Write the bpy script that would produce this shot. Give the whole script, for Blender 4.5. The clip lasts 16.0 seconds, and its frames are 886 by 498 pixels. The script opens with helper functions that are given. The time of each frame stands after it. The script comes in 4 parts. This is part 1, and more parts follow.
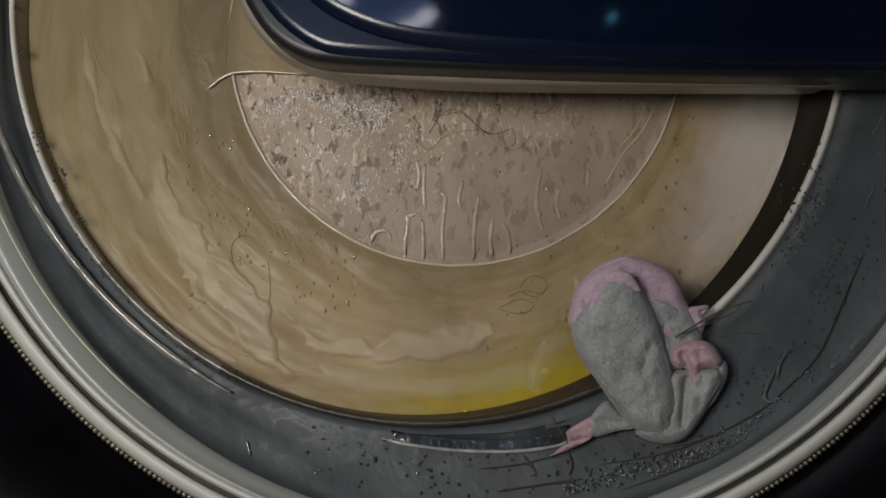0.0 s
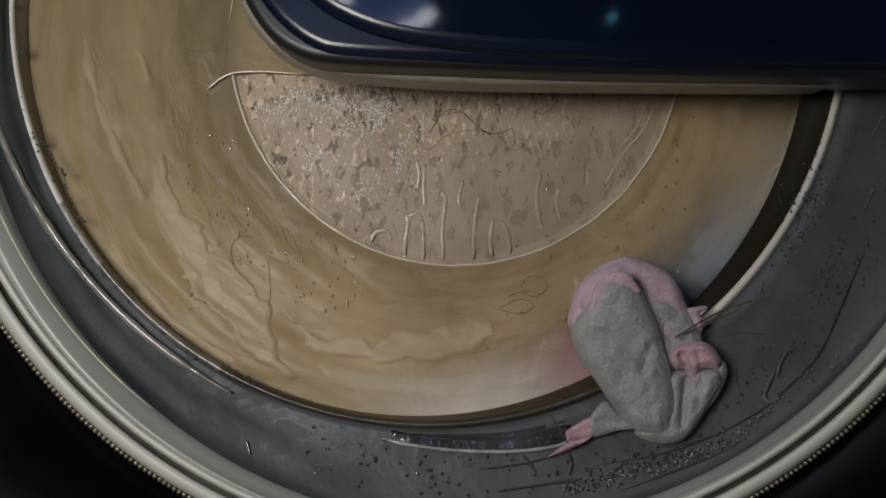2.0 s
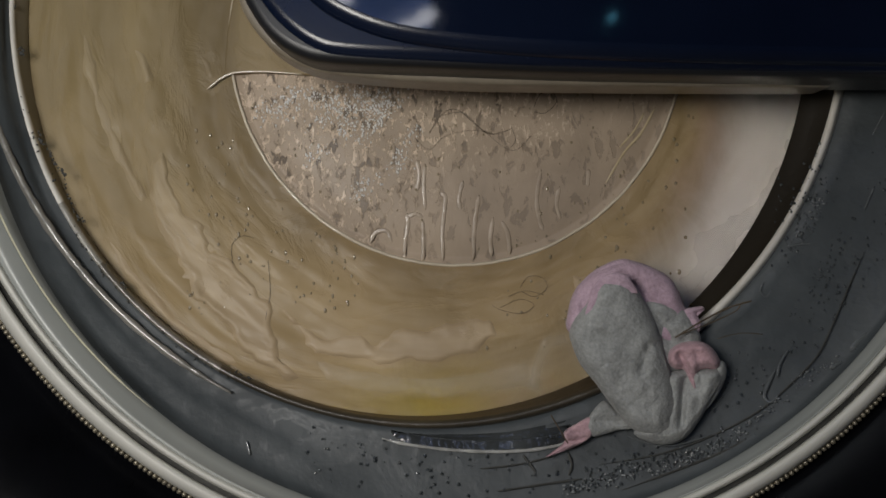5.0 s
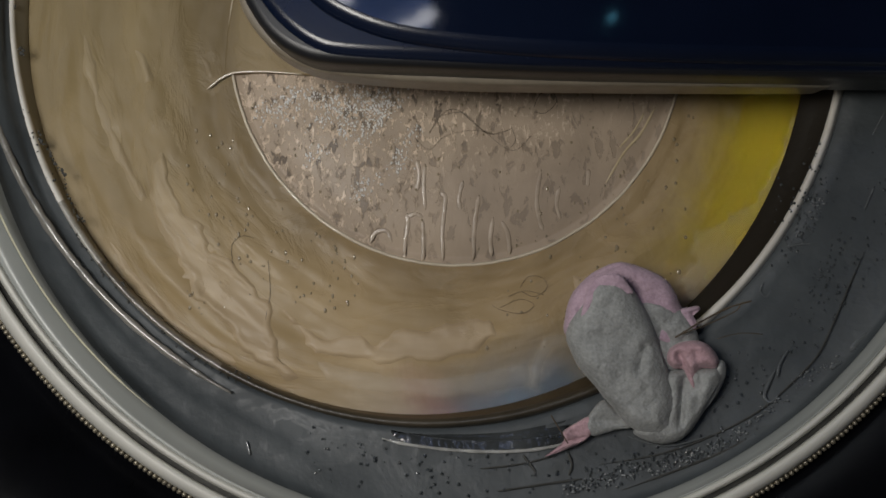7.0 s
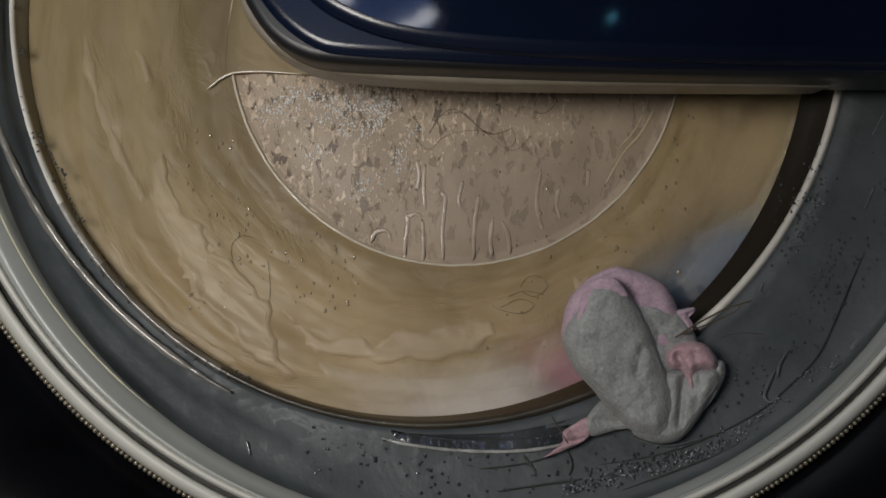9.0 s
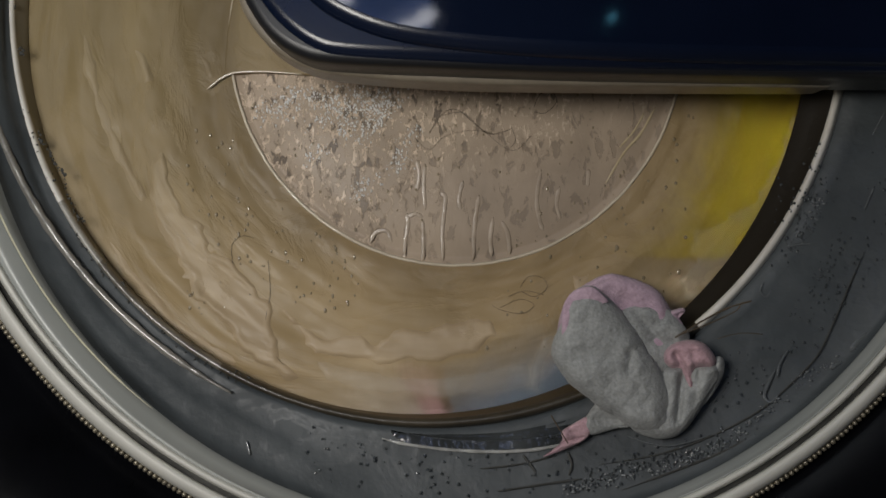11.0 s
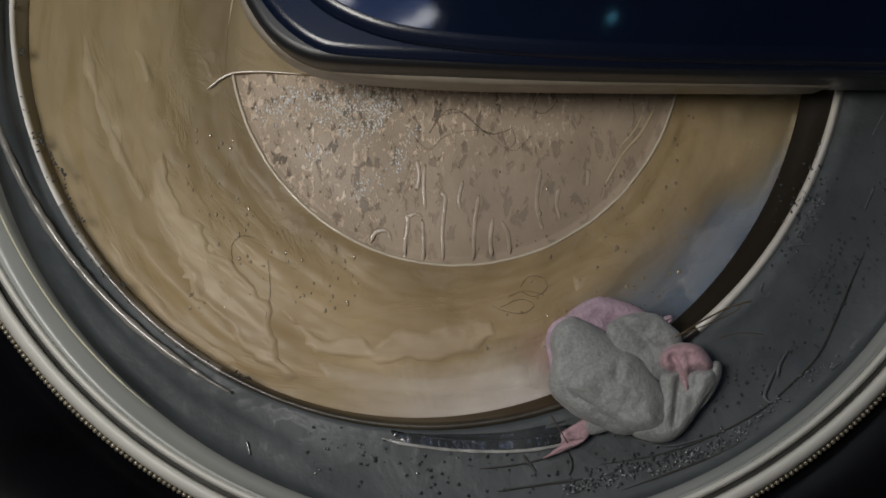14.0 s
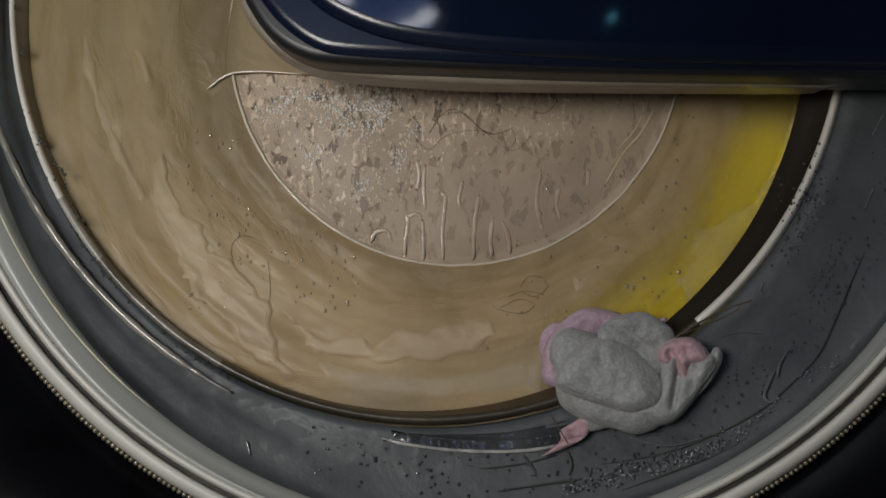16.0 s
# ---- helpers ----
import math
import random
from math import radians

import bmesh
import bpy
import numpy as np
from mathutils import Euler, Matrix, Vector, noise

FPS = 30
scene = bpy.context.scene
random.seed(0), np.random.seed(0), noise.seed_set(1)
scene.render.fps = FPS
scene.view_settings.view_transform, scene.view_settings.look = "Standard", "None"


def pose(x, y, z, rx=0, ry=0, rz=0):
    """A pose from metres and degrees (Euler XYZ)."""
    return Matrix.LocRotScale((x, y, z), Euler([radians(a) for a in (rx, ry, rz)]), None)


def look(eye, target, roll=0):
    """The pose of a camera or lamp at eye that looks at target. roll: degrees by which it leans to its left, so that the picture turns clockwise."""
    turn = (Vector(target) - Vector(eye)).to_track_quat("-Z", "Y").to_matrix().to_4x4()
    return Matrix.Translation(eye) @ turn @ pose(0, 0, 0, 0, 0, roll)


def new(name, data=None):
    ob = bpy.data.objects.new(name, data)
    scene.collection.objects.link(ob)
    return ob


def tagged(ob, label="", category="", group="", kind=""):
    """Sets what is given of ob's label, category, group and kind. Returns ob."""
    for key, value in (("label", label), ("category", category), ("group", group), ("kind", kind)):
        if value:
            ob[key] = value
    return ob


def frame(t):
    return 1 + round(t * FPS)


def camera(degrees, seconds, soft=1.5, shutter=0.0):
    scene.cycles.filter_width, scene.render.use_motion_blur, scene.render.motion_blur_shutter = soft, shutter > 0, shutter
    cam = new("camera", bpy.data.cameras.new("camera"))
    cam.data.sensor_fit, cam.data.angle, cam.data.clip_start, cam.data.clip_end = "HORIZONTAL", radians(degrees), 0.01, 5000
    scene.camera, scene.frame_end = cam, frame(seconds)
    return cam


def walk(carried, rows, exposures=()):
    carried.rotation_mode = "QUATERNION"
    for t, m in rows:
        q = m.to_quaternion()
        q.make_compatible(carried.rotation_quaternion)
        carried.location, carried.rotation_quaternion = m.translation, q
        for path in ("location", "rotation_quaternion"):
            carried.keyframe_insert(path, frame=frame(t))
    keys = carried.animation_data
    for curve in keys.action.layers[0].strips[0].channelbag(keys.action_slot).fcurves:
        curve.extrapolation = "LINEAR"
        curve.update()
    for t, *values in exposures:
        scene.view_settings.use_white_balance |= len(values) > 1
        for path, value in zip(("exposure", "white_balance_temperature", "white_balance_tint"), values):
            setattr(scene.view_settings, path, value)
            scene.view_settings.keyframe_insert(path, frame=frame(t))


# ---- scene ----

# The machine stands on z = 0 with its door in the plane y = 0; the lens is 26 cm before the door.
EYE = Vector((0.0, -0.26, 0.40))
FOCAL = 1231.0
cam = camera(65, 16.0, soft=1.6, shutter=0.55)
walk(cam, [(0.0, look(EYE, (0, 0, 0.40))), (16.0, look(EYE, (0, 0, 0.40)))])

# ---- light ----
world = bpy.data.worlds.new("room_dark")
world.use_nodes = True
world.node_tree.nodes["Background"].inputs[0].default_value = (0.10, 0.12, 0.16, 1)
world.node_tree.nodes["Background"].inputs[1].default_value = 0.05
scene.world = world


def lamp(name, kind, m, energy, colour, size, size_y=None):
    data = bpy.data.lights.new(name, kind)
    data.energy, data.color = energy, colour
    if kind == "AREA":
        data.size = size
        if size_y:
            data.shape, data.size_y = "RECTANGLE", size_y
    else:
        data.shadow_soft_size = size
    ob = new(name, data)
    ob.matrix_world = m
    return ob


# unseen lamps: a torch assumed by the lens, a weak fill added overhead
lamp("assumed_torch", "POINT", pose(-0.135, -0.315, 0.445), 3.45, (0.985, 0.945, 0.885), 0.055)
lamp("ceiling_fill", "AREA", look((-0.7, -1.1, 2.3), (0, 0, 0.5)), 5, (0.9, 0.95, 1.0), 0.5)


# ---- places ----
def spot(u, v, y):
    """A point on the upright plane at depth y, by its bearing from the lens."""
    d = (y - EYE.y) / FOCAL
    return Vector(((u - 784) * d, y, EYE.z - (v - 441) * d))


def size_at(s, y):
    return s * (y - EYE.y) / FOCAL


# ---- materials ----
def mat(name):
    m = bpy.data.materials.new(name)
    m.use_nodes = True
    nt = m.node_tree
    return m, nt, nt.nodes["Principled BSDF"]


def node(nt, kind, **sets):
    n = nt.nodes.new(kind)
    for key, value in sets.items():
        n.inputs[key].default_value = value
    return n


def ramp(nt, fac, stops):
    n = nt.nodes.new("ShaderNodeValToRGB")
    e = n.color_ramp.elements
    while len(e) < len(stops):
        e.new(0.5)
    for el, (p, c) in zip(e, stops):
        el.position = p
        el.color = (*c, 1) if len(c) == 3 else c
    nt.links.new(fac, n.inputs[0])
    return n.outputs[0]


def noise_of(nt, scale, detail=4.0, rough=0.55, stretch=None, distort=0.0):
    co = nt.nodes.new("ShaderNodeTexCoord").outputs["Object"]
    if stretch:
        mp = nt.nodes.new("ShaderNodeMapping")
        mp.inputs["Scale"].default_value = stretch
        nt.links.new(co, mp.inputs[0])
        co = mp.outputs[0]
    n = node(nt, "ShaderNodeTexNoise", Scale=scale, Detail=detail, Roughness=rough, Distortion=distort)
    nt.links.new(co, n.inputs["Vector"])
    return n.outputs[0]


def bump(nt, height, strength, dist, bsdf, base=None):
    b = node(nt, "ShaderNodeBump", Strength=strength, Distance=dist)
    nt.links.new(height, b.inputs["Height"])
    if base:
        nt.links.new(base, b.inputs["Normal"])
    nt.links.new(b.outputs[0], bsdf.inputs["Normal"])
    return b.outputs[0]


def surface(name, dark, light, scale, rough=(0.4, 0.6), metal=0.0, fine=400, bump_size=0.0004, strength=0.5, spec=0.5, stretch=None, coat=0.0):
    m, nt, b = mat(name)
    n1 = noise_of(nt, scale, 5, 0.6, stretch)
    n2 = noise_of(nt, fine, 3, 0.6)
    nt.links.new(ramp(nt, n1, [(0.3, dark), (0.7, light)]), b.inputs["Base Color"])
    r = node(nt, "ShaderNodeMapRange", **{"To Min": rough[0], "To Max": rough[1]})
    nt.links.new(n2, r.inputs[0])
    nt.links.new(r.outputs[0], b.inputs["Roughness"])
    b.inputs["Metallic"].default_value = metal
    b.inputs["Specular IOR Level"].default_value = spec
    b.inputs["Coat Weight"].default_value = coat
    b.inputs["Coat Roughness"].default_value = 0.08
    if strength:
        first = bump(nt, n1, strength, bump_size * 4, b)
        bump(nt, n2, strength, bump_size, b, first)
    return m


def wet_rubber():
    """Dark grey rubber with wet and dry patches, smeared along by running water."""
    m, nt, b = mat("wet_grey_rubber")
    n1 = noise_of(nt, 22, 5, 0.6)
    wet = noise_of(nt, 26, 5, 0.62, (1, 1, 1.6), 1.6)
    n2 = noise_of(nt, 170, 4, 0.6)
    edge = ramp(nt, wet, [(0.44, (0, 0, 0)), (0.50, (1, 1, 1)), (0.56, (0.35, 0.35, 0.35))])
    nt.links.new(ramp(nt, n1, [(0.3, (0.028, 0.034, 0.038)), (0.7, (0.058, 0.067, 0.072))]), b.inputs["Base Color"])
    r = node(nt, "ShaderNodeMapRange", **{"To Min": 0.62, "To Max": 0.46})
    nt.links.new(edge, r.inputs[0])
    nt.links.new(r.outputs[0], b.inputs["Roughness"])
    first = bump(nt, n1, 0.4, 0.003, b)
    second = bump(nt, edge, 0.06, 0.0006, b, first)
    bump(nt, n2, 0.35, 0.0006, b, second)
    return m


BLACK_PANEL = surface("black_panel", (0.0012, 0.0013, 0.0018), (0.003, 0.0033, 0.0045), 30, (0.16, 0.26), fine=900, strength=0.05, spec=0.06)
FRAME_GREY = surface("frame_grey_plastic", (0.225, 0.24, 0.23), (0.29, 0.30, 0.285), 14, (0.28, 0.42), fine=500, strength=0.06)
FRAME_RIM = surface("frame_rim_pale", (0.44, 0.44, 0.405), (0.54, 0.53, 0.485), 18, (0.38, 0.55), metal=0.0, fine=500, strength=0.08)
GROOVE = surface("groove_dirt", (0.02, 0.02, 0.018), (0.05, 0.05, 0.045), 90, (0.6, 0.8), fine=700, strength=0.3)
BRASS = surface("brass_bead", (0.16, 0.145, 0.11), (0.32, 0.285, 0.21), 200, (0.3, 0.5), metal=0.6, fine=900, strength=0.2)
RUBBER = wet_rubber()
# lip tones from highlight to dark, put in the colour
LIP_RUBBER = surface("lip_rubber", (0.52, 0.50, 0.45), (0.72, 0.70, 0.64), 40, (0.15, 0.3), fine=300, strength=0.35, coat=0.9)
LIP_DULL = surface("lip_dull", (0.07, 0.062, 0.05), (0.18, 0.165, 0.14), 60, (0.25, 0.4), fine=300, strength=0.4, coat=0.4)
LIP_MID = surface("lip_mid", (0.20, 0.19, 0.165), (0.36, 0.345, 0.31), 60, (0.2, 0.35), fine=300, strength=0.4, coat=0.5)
LIP_UNLIT = surface("lip_unlit", (0.02, 0.016, 0.010), (0.05, 0.04, 0.026), 50, (0.3, 0.5), fine=300, strength=0.4, coat=0.2)
FOLD_RUBBER = surface("fold_rubber", (0.085, 0.083, 0.075), (0.21, 0.20, 0.178), 45, (0.2, 0.4), fine=300, strength=0.35, coat=0.5)
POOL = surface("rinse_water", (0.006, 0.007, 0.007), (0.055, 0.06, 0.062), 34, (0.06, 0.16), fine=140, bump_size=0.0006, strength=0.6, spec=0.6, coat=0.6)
VISOR_BLUE = surface("visor_blue_plastic", (0.002, 0.004, 0.012), (0.004, 0.008, 0.022), 8, (0.20, 0.30), fine=600, strength=0.03, spec=0.35)
VISOR_FACE = surface("visor_face_plastic", (0.002, 0.004, 0.011), (0.004, 0.007, 0.019), 8, (0.03, 0.09), fine=60, bump_size=0.0003, strength=0.04, spec=0.7)
VISOR_EDGE = surface("visor_edge", (0.004, 0.0045, 0.006), (0.008, 0.009, 0.012), 12, (0.38, 0.5), fine=600, strength=0.05)
TRIM = surface("trim_smoky_plastic", (0.15, 0.13, 0.10), (0.22, 0.19, 0.145), 30, (0.25, 0.4), fine=400, strength=0.15, stretch=(3, 1, 0.3))
HAIR = surface("dark_hair", (0.05, 0.035, 0.02), (0.09, 0.065, 0.04), 60, (0.4, 0.5), fine=200, strength=0.0)
WALL_PAINT = surface("wall_paint", (0.03, 0.032, 0.036), (0.045, 0.047, 0.052), 3, (0.7, 0.9), fine=200, strength=0.2)
FLOOR_TILE = surface("floor_tile", (0.12, 0.11, 0.10), (0.18, 0.17, 0.15), 5, (0.3, 0.5), fine=200, strength=0.2)
STEEL = surface("drum_steel", (0.32, 0.32, 0.32), (0.42, 0.42, 0.42), 20, (0.25, 0.4), metal=0.9, fine=300, strength=0.1)


def cloth(name, dark, light):
    """Wet knit: a heathered colour at yarn scale over slow stains, with a looped relief."""
    m, nt, b = mat(name)
    n1 = noise_of(nt, 34, 4, 0.6)
    n2 = noise_of(nt, 700, 3, 0.7)
    w = node(nt, "ShaderNodeTexVoronoi", Scale=900.0)
    nt.links.new(nt.nodes.new("ShaderNodeTexCoord").outputs["Object"], w.inputs["Vector"])
    tone = nt.nodes.new("ShaderNodeMath")
    tone.operation = "MULTIPLY_ADD"
    tone.inputs[1].default_value = 0.5
    half = nt.nodes.new("ShaderNodeMath")
    half.operation = "MULTIPLY"
    half.inputs[1].default_value = 0.5
    nt.links.new(n1, half.inputs[0])
    nt.links.new(n2, tone.inputs[0])
    nt.links.new(half.outputs[0], tone.inputs[2])
    nt.links.new(ramp(nt, tone.outputs[0], [(0.36, [c * 0.86 for c in dark]), (0.64, [min(1, c * 1.1) for c in light])]), b.inputs["Base Color"])
    b.inputs["Roughness"].default_value = 0.85
    b.inputs["Specular IOR Level"].default_value = 0.25
    b.inputs["Sheen Weight"].default_value = 0.15
    first = bump(nt, n1, 0.25, 0.003, b)
    second = bump(nt, n2, 0.3, 0.0006, b, first)
    bump(nt, w.outputs["Distance"], 0.4, 0.0006, b, second)
    return m


CLOTH = {
    "yellow": cloth("yellow_terry", (0.33, 0.245, 0.004), (0.45, 0.345, 0.01)),
    "white": cloth("white_cotton", (0.50, 0.46, 0.42), (0.62, 0.58, 0.54)),
    "pink": cloth("pink_cotton", (0.32, 0.17, 0.20), (0.41, 0.225, 0.26)),
    "blue": cloth("blue_denim", (0.078, 0.112, 0.158), (0.115, 0.162, 0.22)),
    "tan": cloth("tan_linen", (0.26, 0.20, 0.11), (0.34, 0.26, 0.15)),
}
SOCK_GREY = cloth("sock_grey_knit", (0.21, 0.217, 0.215), (0.30, 0.308, 0.302))
SOCK_PINK = cloth("sock_pink_knit", (0.33, 0.235, 0.29), (0.42, 0.31, 0.37))
SOCK_ROSE = cloth("sock_rose_knit", (0.37, 0.235, 0.265), (0.46, 0.31, 0.335))


def link_math(nt, op, a, b=None, c=None):
    n = nt.nodes.new("ShaderNodeMath")
    n.operation = op
    for i, v in enumerate((a, b, c)):
        if v is None:
            continue
        if isinstance(v, (int, float)):
            n.inputs[i].default_value = v
        else:
            nt.links.new(v, n.inputs[i])
    return n.outputs[0]


def smooth_step(nt, value, low, high):
    n = node(nt, "ShaderNodeMapRange", **{"From Min": low, "From Max": high})
    n.interpolation_type = "SMOOTHSTEP"
    nt.links.new(value, n.inputs[0])
    return n.outputs[0]


def shaded_wall():
    """Rubber with painted light and shade: lit tan left, brown below, near black right."""
    m, nt, b = mat("shaded_lip_wall")
    sp = nt.nodes.new("ShaderNodeSeparateXYZ")
    nt.links.new(nt.nodes.new("ShaderNodeTexCoord").outputs["Object"], sp.inputs[0])
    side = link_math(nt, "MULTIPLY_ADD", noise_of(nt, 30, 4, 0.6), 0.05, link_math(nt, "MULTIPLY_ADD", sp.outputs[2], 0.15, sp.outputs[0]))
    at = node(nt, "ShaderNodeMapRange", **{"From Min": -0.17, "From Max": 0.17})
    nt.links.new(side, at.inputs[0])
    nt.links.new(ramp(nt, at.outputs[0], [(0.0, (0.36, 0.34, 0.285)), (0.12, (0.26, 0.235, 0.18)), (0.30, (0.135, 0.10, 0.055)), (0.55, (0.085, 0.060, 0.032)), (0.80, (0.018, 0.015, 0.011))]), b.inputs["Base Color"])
    b.inputs["Roughness"].default_value = 0.42
    b.inputs["Specular IOR Level"].default_value = 0.3
    first = bump(nt, noise_of(nt, 60, 4, 0.6), 0.3, 0.0015, b)
    bump(nt, noise_of(nt, 420, 3, 0.6), 0.2, 0.0004, b, first)
    return m


def polar(nt, along, across, seed):
    """Coordinates that run round the bowl (stretched) and across it, for water sheets drawn along by the spin."""
    co = nt.nodes.new("ShaderNodeTexCoord").outputs["Object"]
    sp = nt.nodes.new("ShaderNodeSeparateXYZ")
    nt.links.new(co, sp.inputs[0])
    rad = link_math(nt, "SQRT", link_math(nt, "ADD", link_math(nt, "MULTIPLY", sp.outputs[0], sp.outputs[0]), link_math(nt, "MULTIPLY", sp.outputs[2], sp.outputs[2])))
    cb = nt.nodes.new("ShaderNodeCombineXYZ")
    nt.links.new(link_math(nt, "MULTIPLY", link_math(nt, "DIVIDE", sp.outputs[0], rad), along), cb.inputs[0])
    nt.links.new(link_math(nt, "MULTIPLY", link_math(nt, "DIVIDE", sp.outputs[2], rad), along), cb.inputs[1])
    nt.links.new(link_math(nt, "MULTIPLY_ADD", rad, across, seed), cb.inputs[2])
    return cb.outputs[0], rad


def film_glass(name, dark, light, clear=False, sheets=False):
    """Glass under a tan film of soap and lint; with clear the film thins out towards the washed lower rim."""
    m, nt, b = mat(name)
    big = noise_of(nt, 9, 4, 0.6, None, 1.0)
    mid = noise_of(nt, 46, 5, 0.62, (1, 1, 0.6), 0.8)
    fine = noise_of(nt, 300, 3, 0.6)
    tone = link_math(nt, "MULTIPLY_ADD", mid, 0.3, link_math(nt, "MULTIPLY", big, 0.7))
    height = mid
    if sheets:
        co, rad = polar(nt, 1.5, 34.0, 2.0)
        n = node(nt, "ShaderNodeTexNoise", Scale=1.5, Detail=6.0, Roughness=0.6, Distortion=1.2)
        nt.links.new(co, n.inputs["Vector"])
        sheet = smooth_step(nt, n.outputs[0], 0.47, 0.60)
        co2, _ = polar(nt, 0.9, 120.0, 7.0)
        n2 = node(nt, "ShaderNodeTexNoise", Scale=1.0, Detail=3.0, Roughness=0.5, Distortion=0.4)
        nt.links.new(co2, n2.inputs["Vector"])
        tone = link_math(nt, "ADD", link_math(nt, "MULTIPLY", tone, 0.62), link_math(nt, "MULTIPLY_ADD", sheet, 0.07, link_math(nt, "MULTIPLY", n2.outputs[0], 0.28)))
        height = link_math(nt, "ADD", link_math(nt, "MULTIPLY", mid, 0.22), link_math(nt, "MULTIPLY_ADD", sheet, 0.22, link_math(nt, "MULTIPLY", n2.outputs[0], 0.10)))
    else:
        n = noise_of(nt, 130, 6, 0.62, (1.5, 1, 0.75), 0.5)
        patch = smooth_step(nt, n, 0.555, 0.60)
        froth = smooth_step(nt, noise_of(nt, 330, 4, 0.7, (1.3, 1, 0.7), 0.3), 0.51, 0.63)
        sp = nt.nodes.new("ShaderNodeSeparateXYZ")
        nt.links.new(nt.nodes.new("ShaderNodeTexCoord").outputs["Object"], sp.inputs[0])
        # the froth clings to the upper left of the end, water runs clear below
        upper = smooth_step(nt, link_math(nt, "MULTIPLY_ADD", noise_of(nt, 40, 3, 0.5), 0.09, link_math(nt, "SUBTRACT", sp.outputs[2], link_math(nt, "MULTIPLY", sp.outputs[0], 0.45))), -0.035, 0.04)
        froth = link_math(nt, "MULTIPLY", froth, upper)
        nt.links.new(link_math(nt, "MULTIPLY_ADD", froth, -0.3, 0.5), b.inputs["Roughness"])
        patch = link_math(nt, "MULTIPLY", patch, link_math(nt, "MULTIPLY_ADD", upper, 0.7, 0.3))
        tone = link_math(nt, "ADD", link_math(nt, "MULTIPLY", tone, 0.75), link_math(nt, "MULTIPLY_ADD", froth, 0.8, link_math(nt, "MULTIPLY_ADD", patch, -0.38, 0.2)))
        height = link_math(nt, "ADD", link_math(nt, "MULTIPLY", mid, 0.4), link_math(nt, "MULTIPLY_ADD", froth, 0.9, link_math(nt, "MULTIPLY", patch, -0.5)))
    film_colour = ramp(nt, tone, [(0.30, dark), (0.66, light), (0.95, [min(0.75, c * 1.5 + 0.06) for c in light])])
    if sheets:
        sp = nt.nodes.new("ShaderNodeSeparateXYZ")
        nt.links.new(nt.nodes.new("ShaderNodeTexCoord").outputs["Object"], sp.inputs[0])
        # painted light: film tinted darker up left, paler towards lower right
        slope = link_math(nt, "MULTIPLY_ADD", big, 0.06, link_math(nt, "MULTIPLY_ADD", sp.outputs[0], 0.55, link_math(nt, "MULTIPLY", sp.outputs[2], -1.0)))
        falloff = ramp(nt, smooth_step(nt, slope, -0.10, 0.17), [(0.0, (0.72, 0.74, 0.70)), (0.45, (0.85, 0.85, 0.83)), (1.0, (1.10, 1.07, 1.10))])
        # shade of the recess round the bowl end, painted as a dark ring
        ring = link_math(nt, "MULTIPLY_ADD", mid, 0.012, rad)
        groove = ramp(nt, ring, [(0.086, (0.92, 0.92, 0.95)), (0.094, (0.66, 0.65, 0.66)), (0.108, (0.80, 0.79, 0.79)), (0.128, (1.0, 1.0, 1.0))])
        for tint in (falloff, groove):
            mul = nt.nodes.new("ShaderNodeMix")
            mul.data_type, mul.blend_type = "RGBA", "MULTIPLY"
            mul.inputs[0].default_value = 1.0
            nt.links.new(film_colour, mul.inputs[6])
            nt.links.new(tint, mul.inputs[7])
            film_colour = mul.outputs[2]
    nt.links.new(film_colour, b.inputs["Base Color"])
    b.inputs["Roughness"].default_value = 0.5
    b.inputs["Specular IOR Level"].default_value = 0.3
    b.inputs["Coat Weight"].default_value = 0.03
    b.inputs["Coat Roughness"].default_value = 0.12
    first = bump(nt, height, 0.45, 0.0022, b)
    bump(nt, fine, 0.18, 0.0003, b, first)
    if not clear:
        return m
    out = nt.nodes["Material Output"]
    tr = node(nt, "ShaderNodeBsdfRefraction", Roughness=0.30, IOR=1.04)
    tr.inputs[0].default_value = (0.97, 0.97, 0.96, 1)
    gl = node(nt, "ShaderNodeBsdfGlossy", Roughness=0.25)
    nt.links.new(b.inputs["Normal"].links[0].from_socket, gl.inputs["Normal"])
    see = nt.nodes.new("ShaderNodeMixShader")
    see.inputs[0].default_value = 0.012
    nt.links.new(tr.outputs[0], see.inputs[1])
    nt.links.new(gl.outputs[0], see.inputs[2])
    co = nt.nodes.new("ShaderNodeTexCoord").outputs["Object"]
    flat = node(nt, "ShaderNodeVectorMath")
    flat.operation = "MULTIPLY"
    flat.inputs[1].default_value = (1, 0, 1)
    nt.links.new(co, flat.inputs[0])
    off = node(nt, "ShaderNodeVectorMath")
    off.operation = "ADD"
    off.inputs[1].default_value = (0.012, 0, 0.009)
    nt.links.new(flat.outputs[0], off.inputs[0])
    far = node(nt, "ShaderNodeVectorMath")
    far.operation = "LENGTH"
    nt.links.new(off.outputs[0], far.inputs[0])
    radius = link_math(nt, "MULTIPLY_ADD", mid, 0.020, far.outputs["Value"])
    rr = smooth_step(nt, radius, 0.136, 0.168)
    nrm = node(nt, "ShaderNodeVectorMath")
    nrm.operation = "NORMALIZE"
    nt.links.new(flat.outputs[0], nrm.inputs[0])
    dot = node(nt, "ShaderNodeVectorMath")
    dot.operation = "DOT_PRODUCT"
    a = radians(40)
    dot.inputs[1].default_value = (math.cos(a), 0, -math.sin(a))
    nt.links.new(nrm.outputs[0], dot.inputs[0])
    aa = smooth_step(nt, dot.outputs["Value"], 0.30, 0.84)
    thin = link_math(nt, "MULTIPLY", link_math(nt, "MULTIPLY", rr, aa), 0.93)
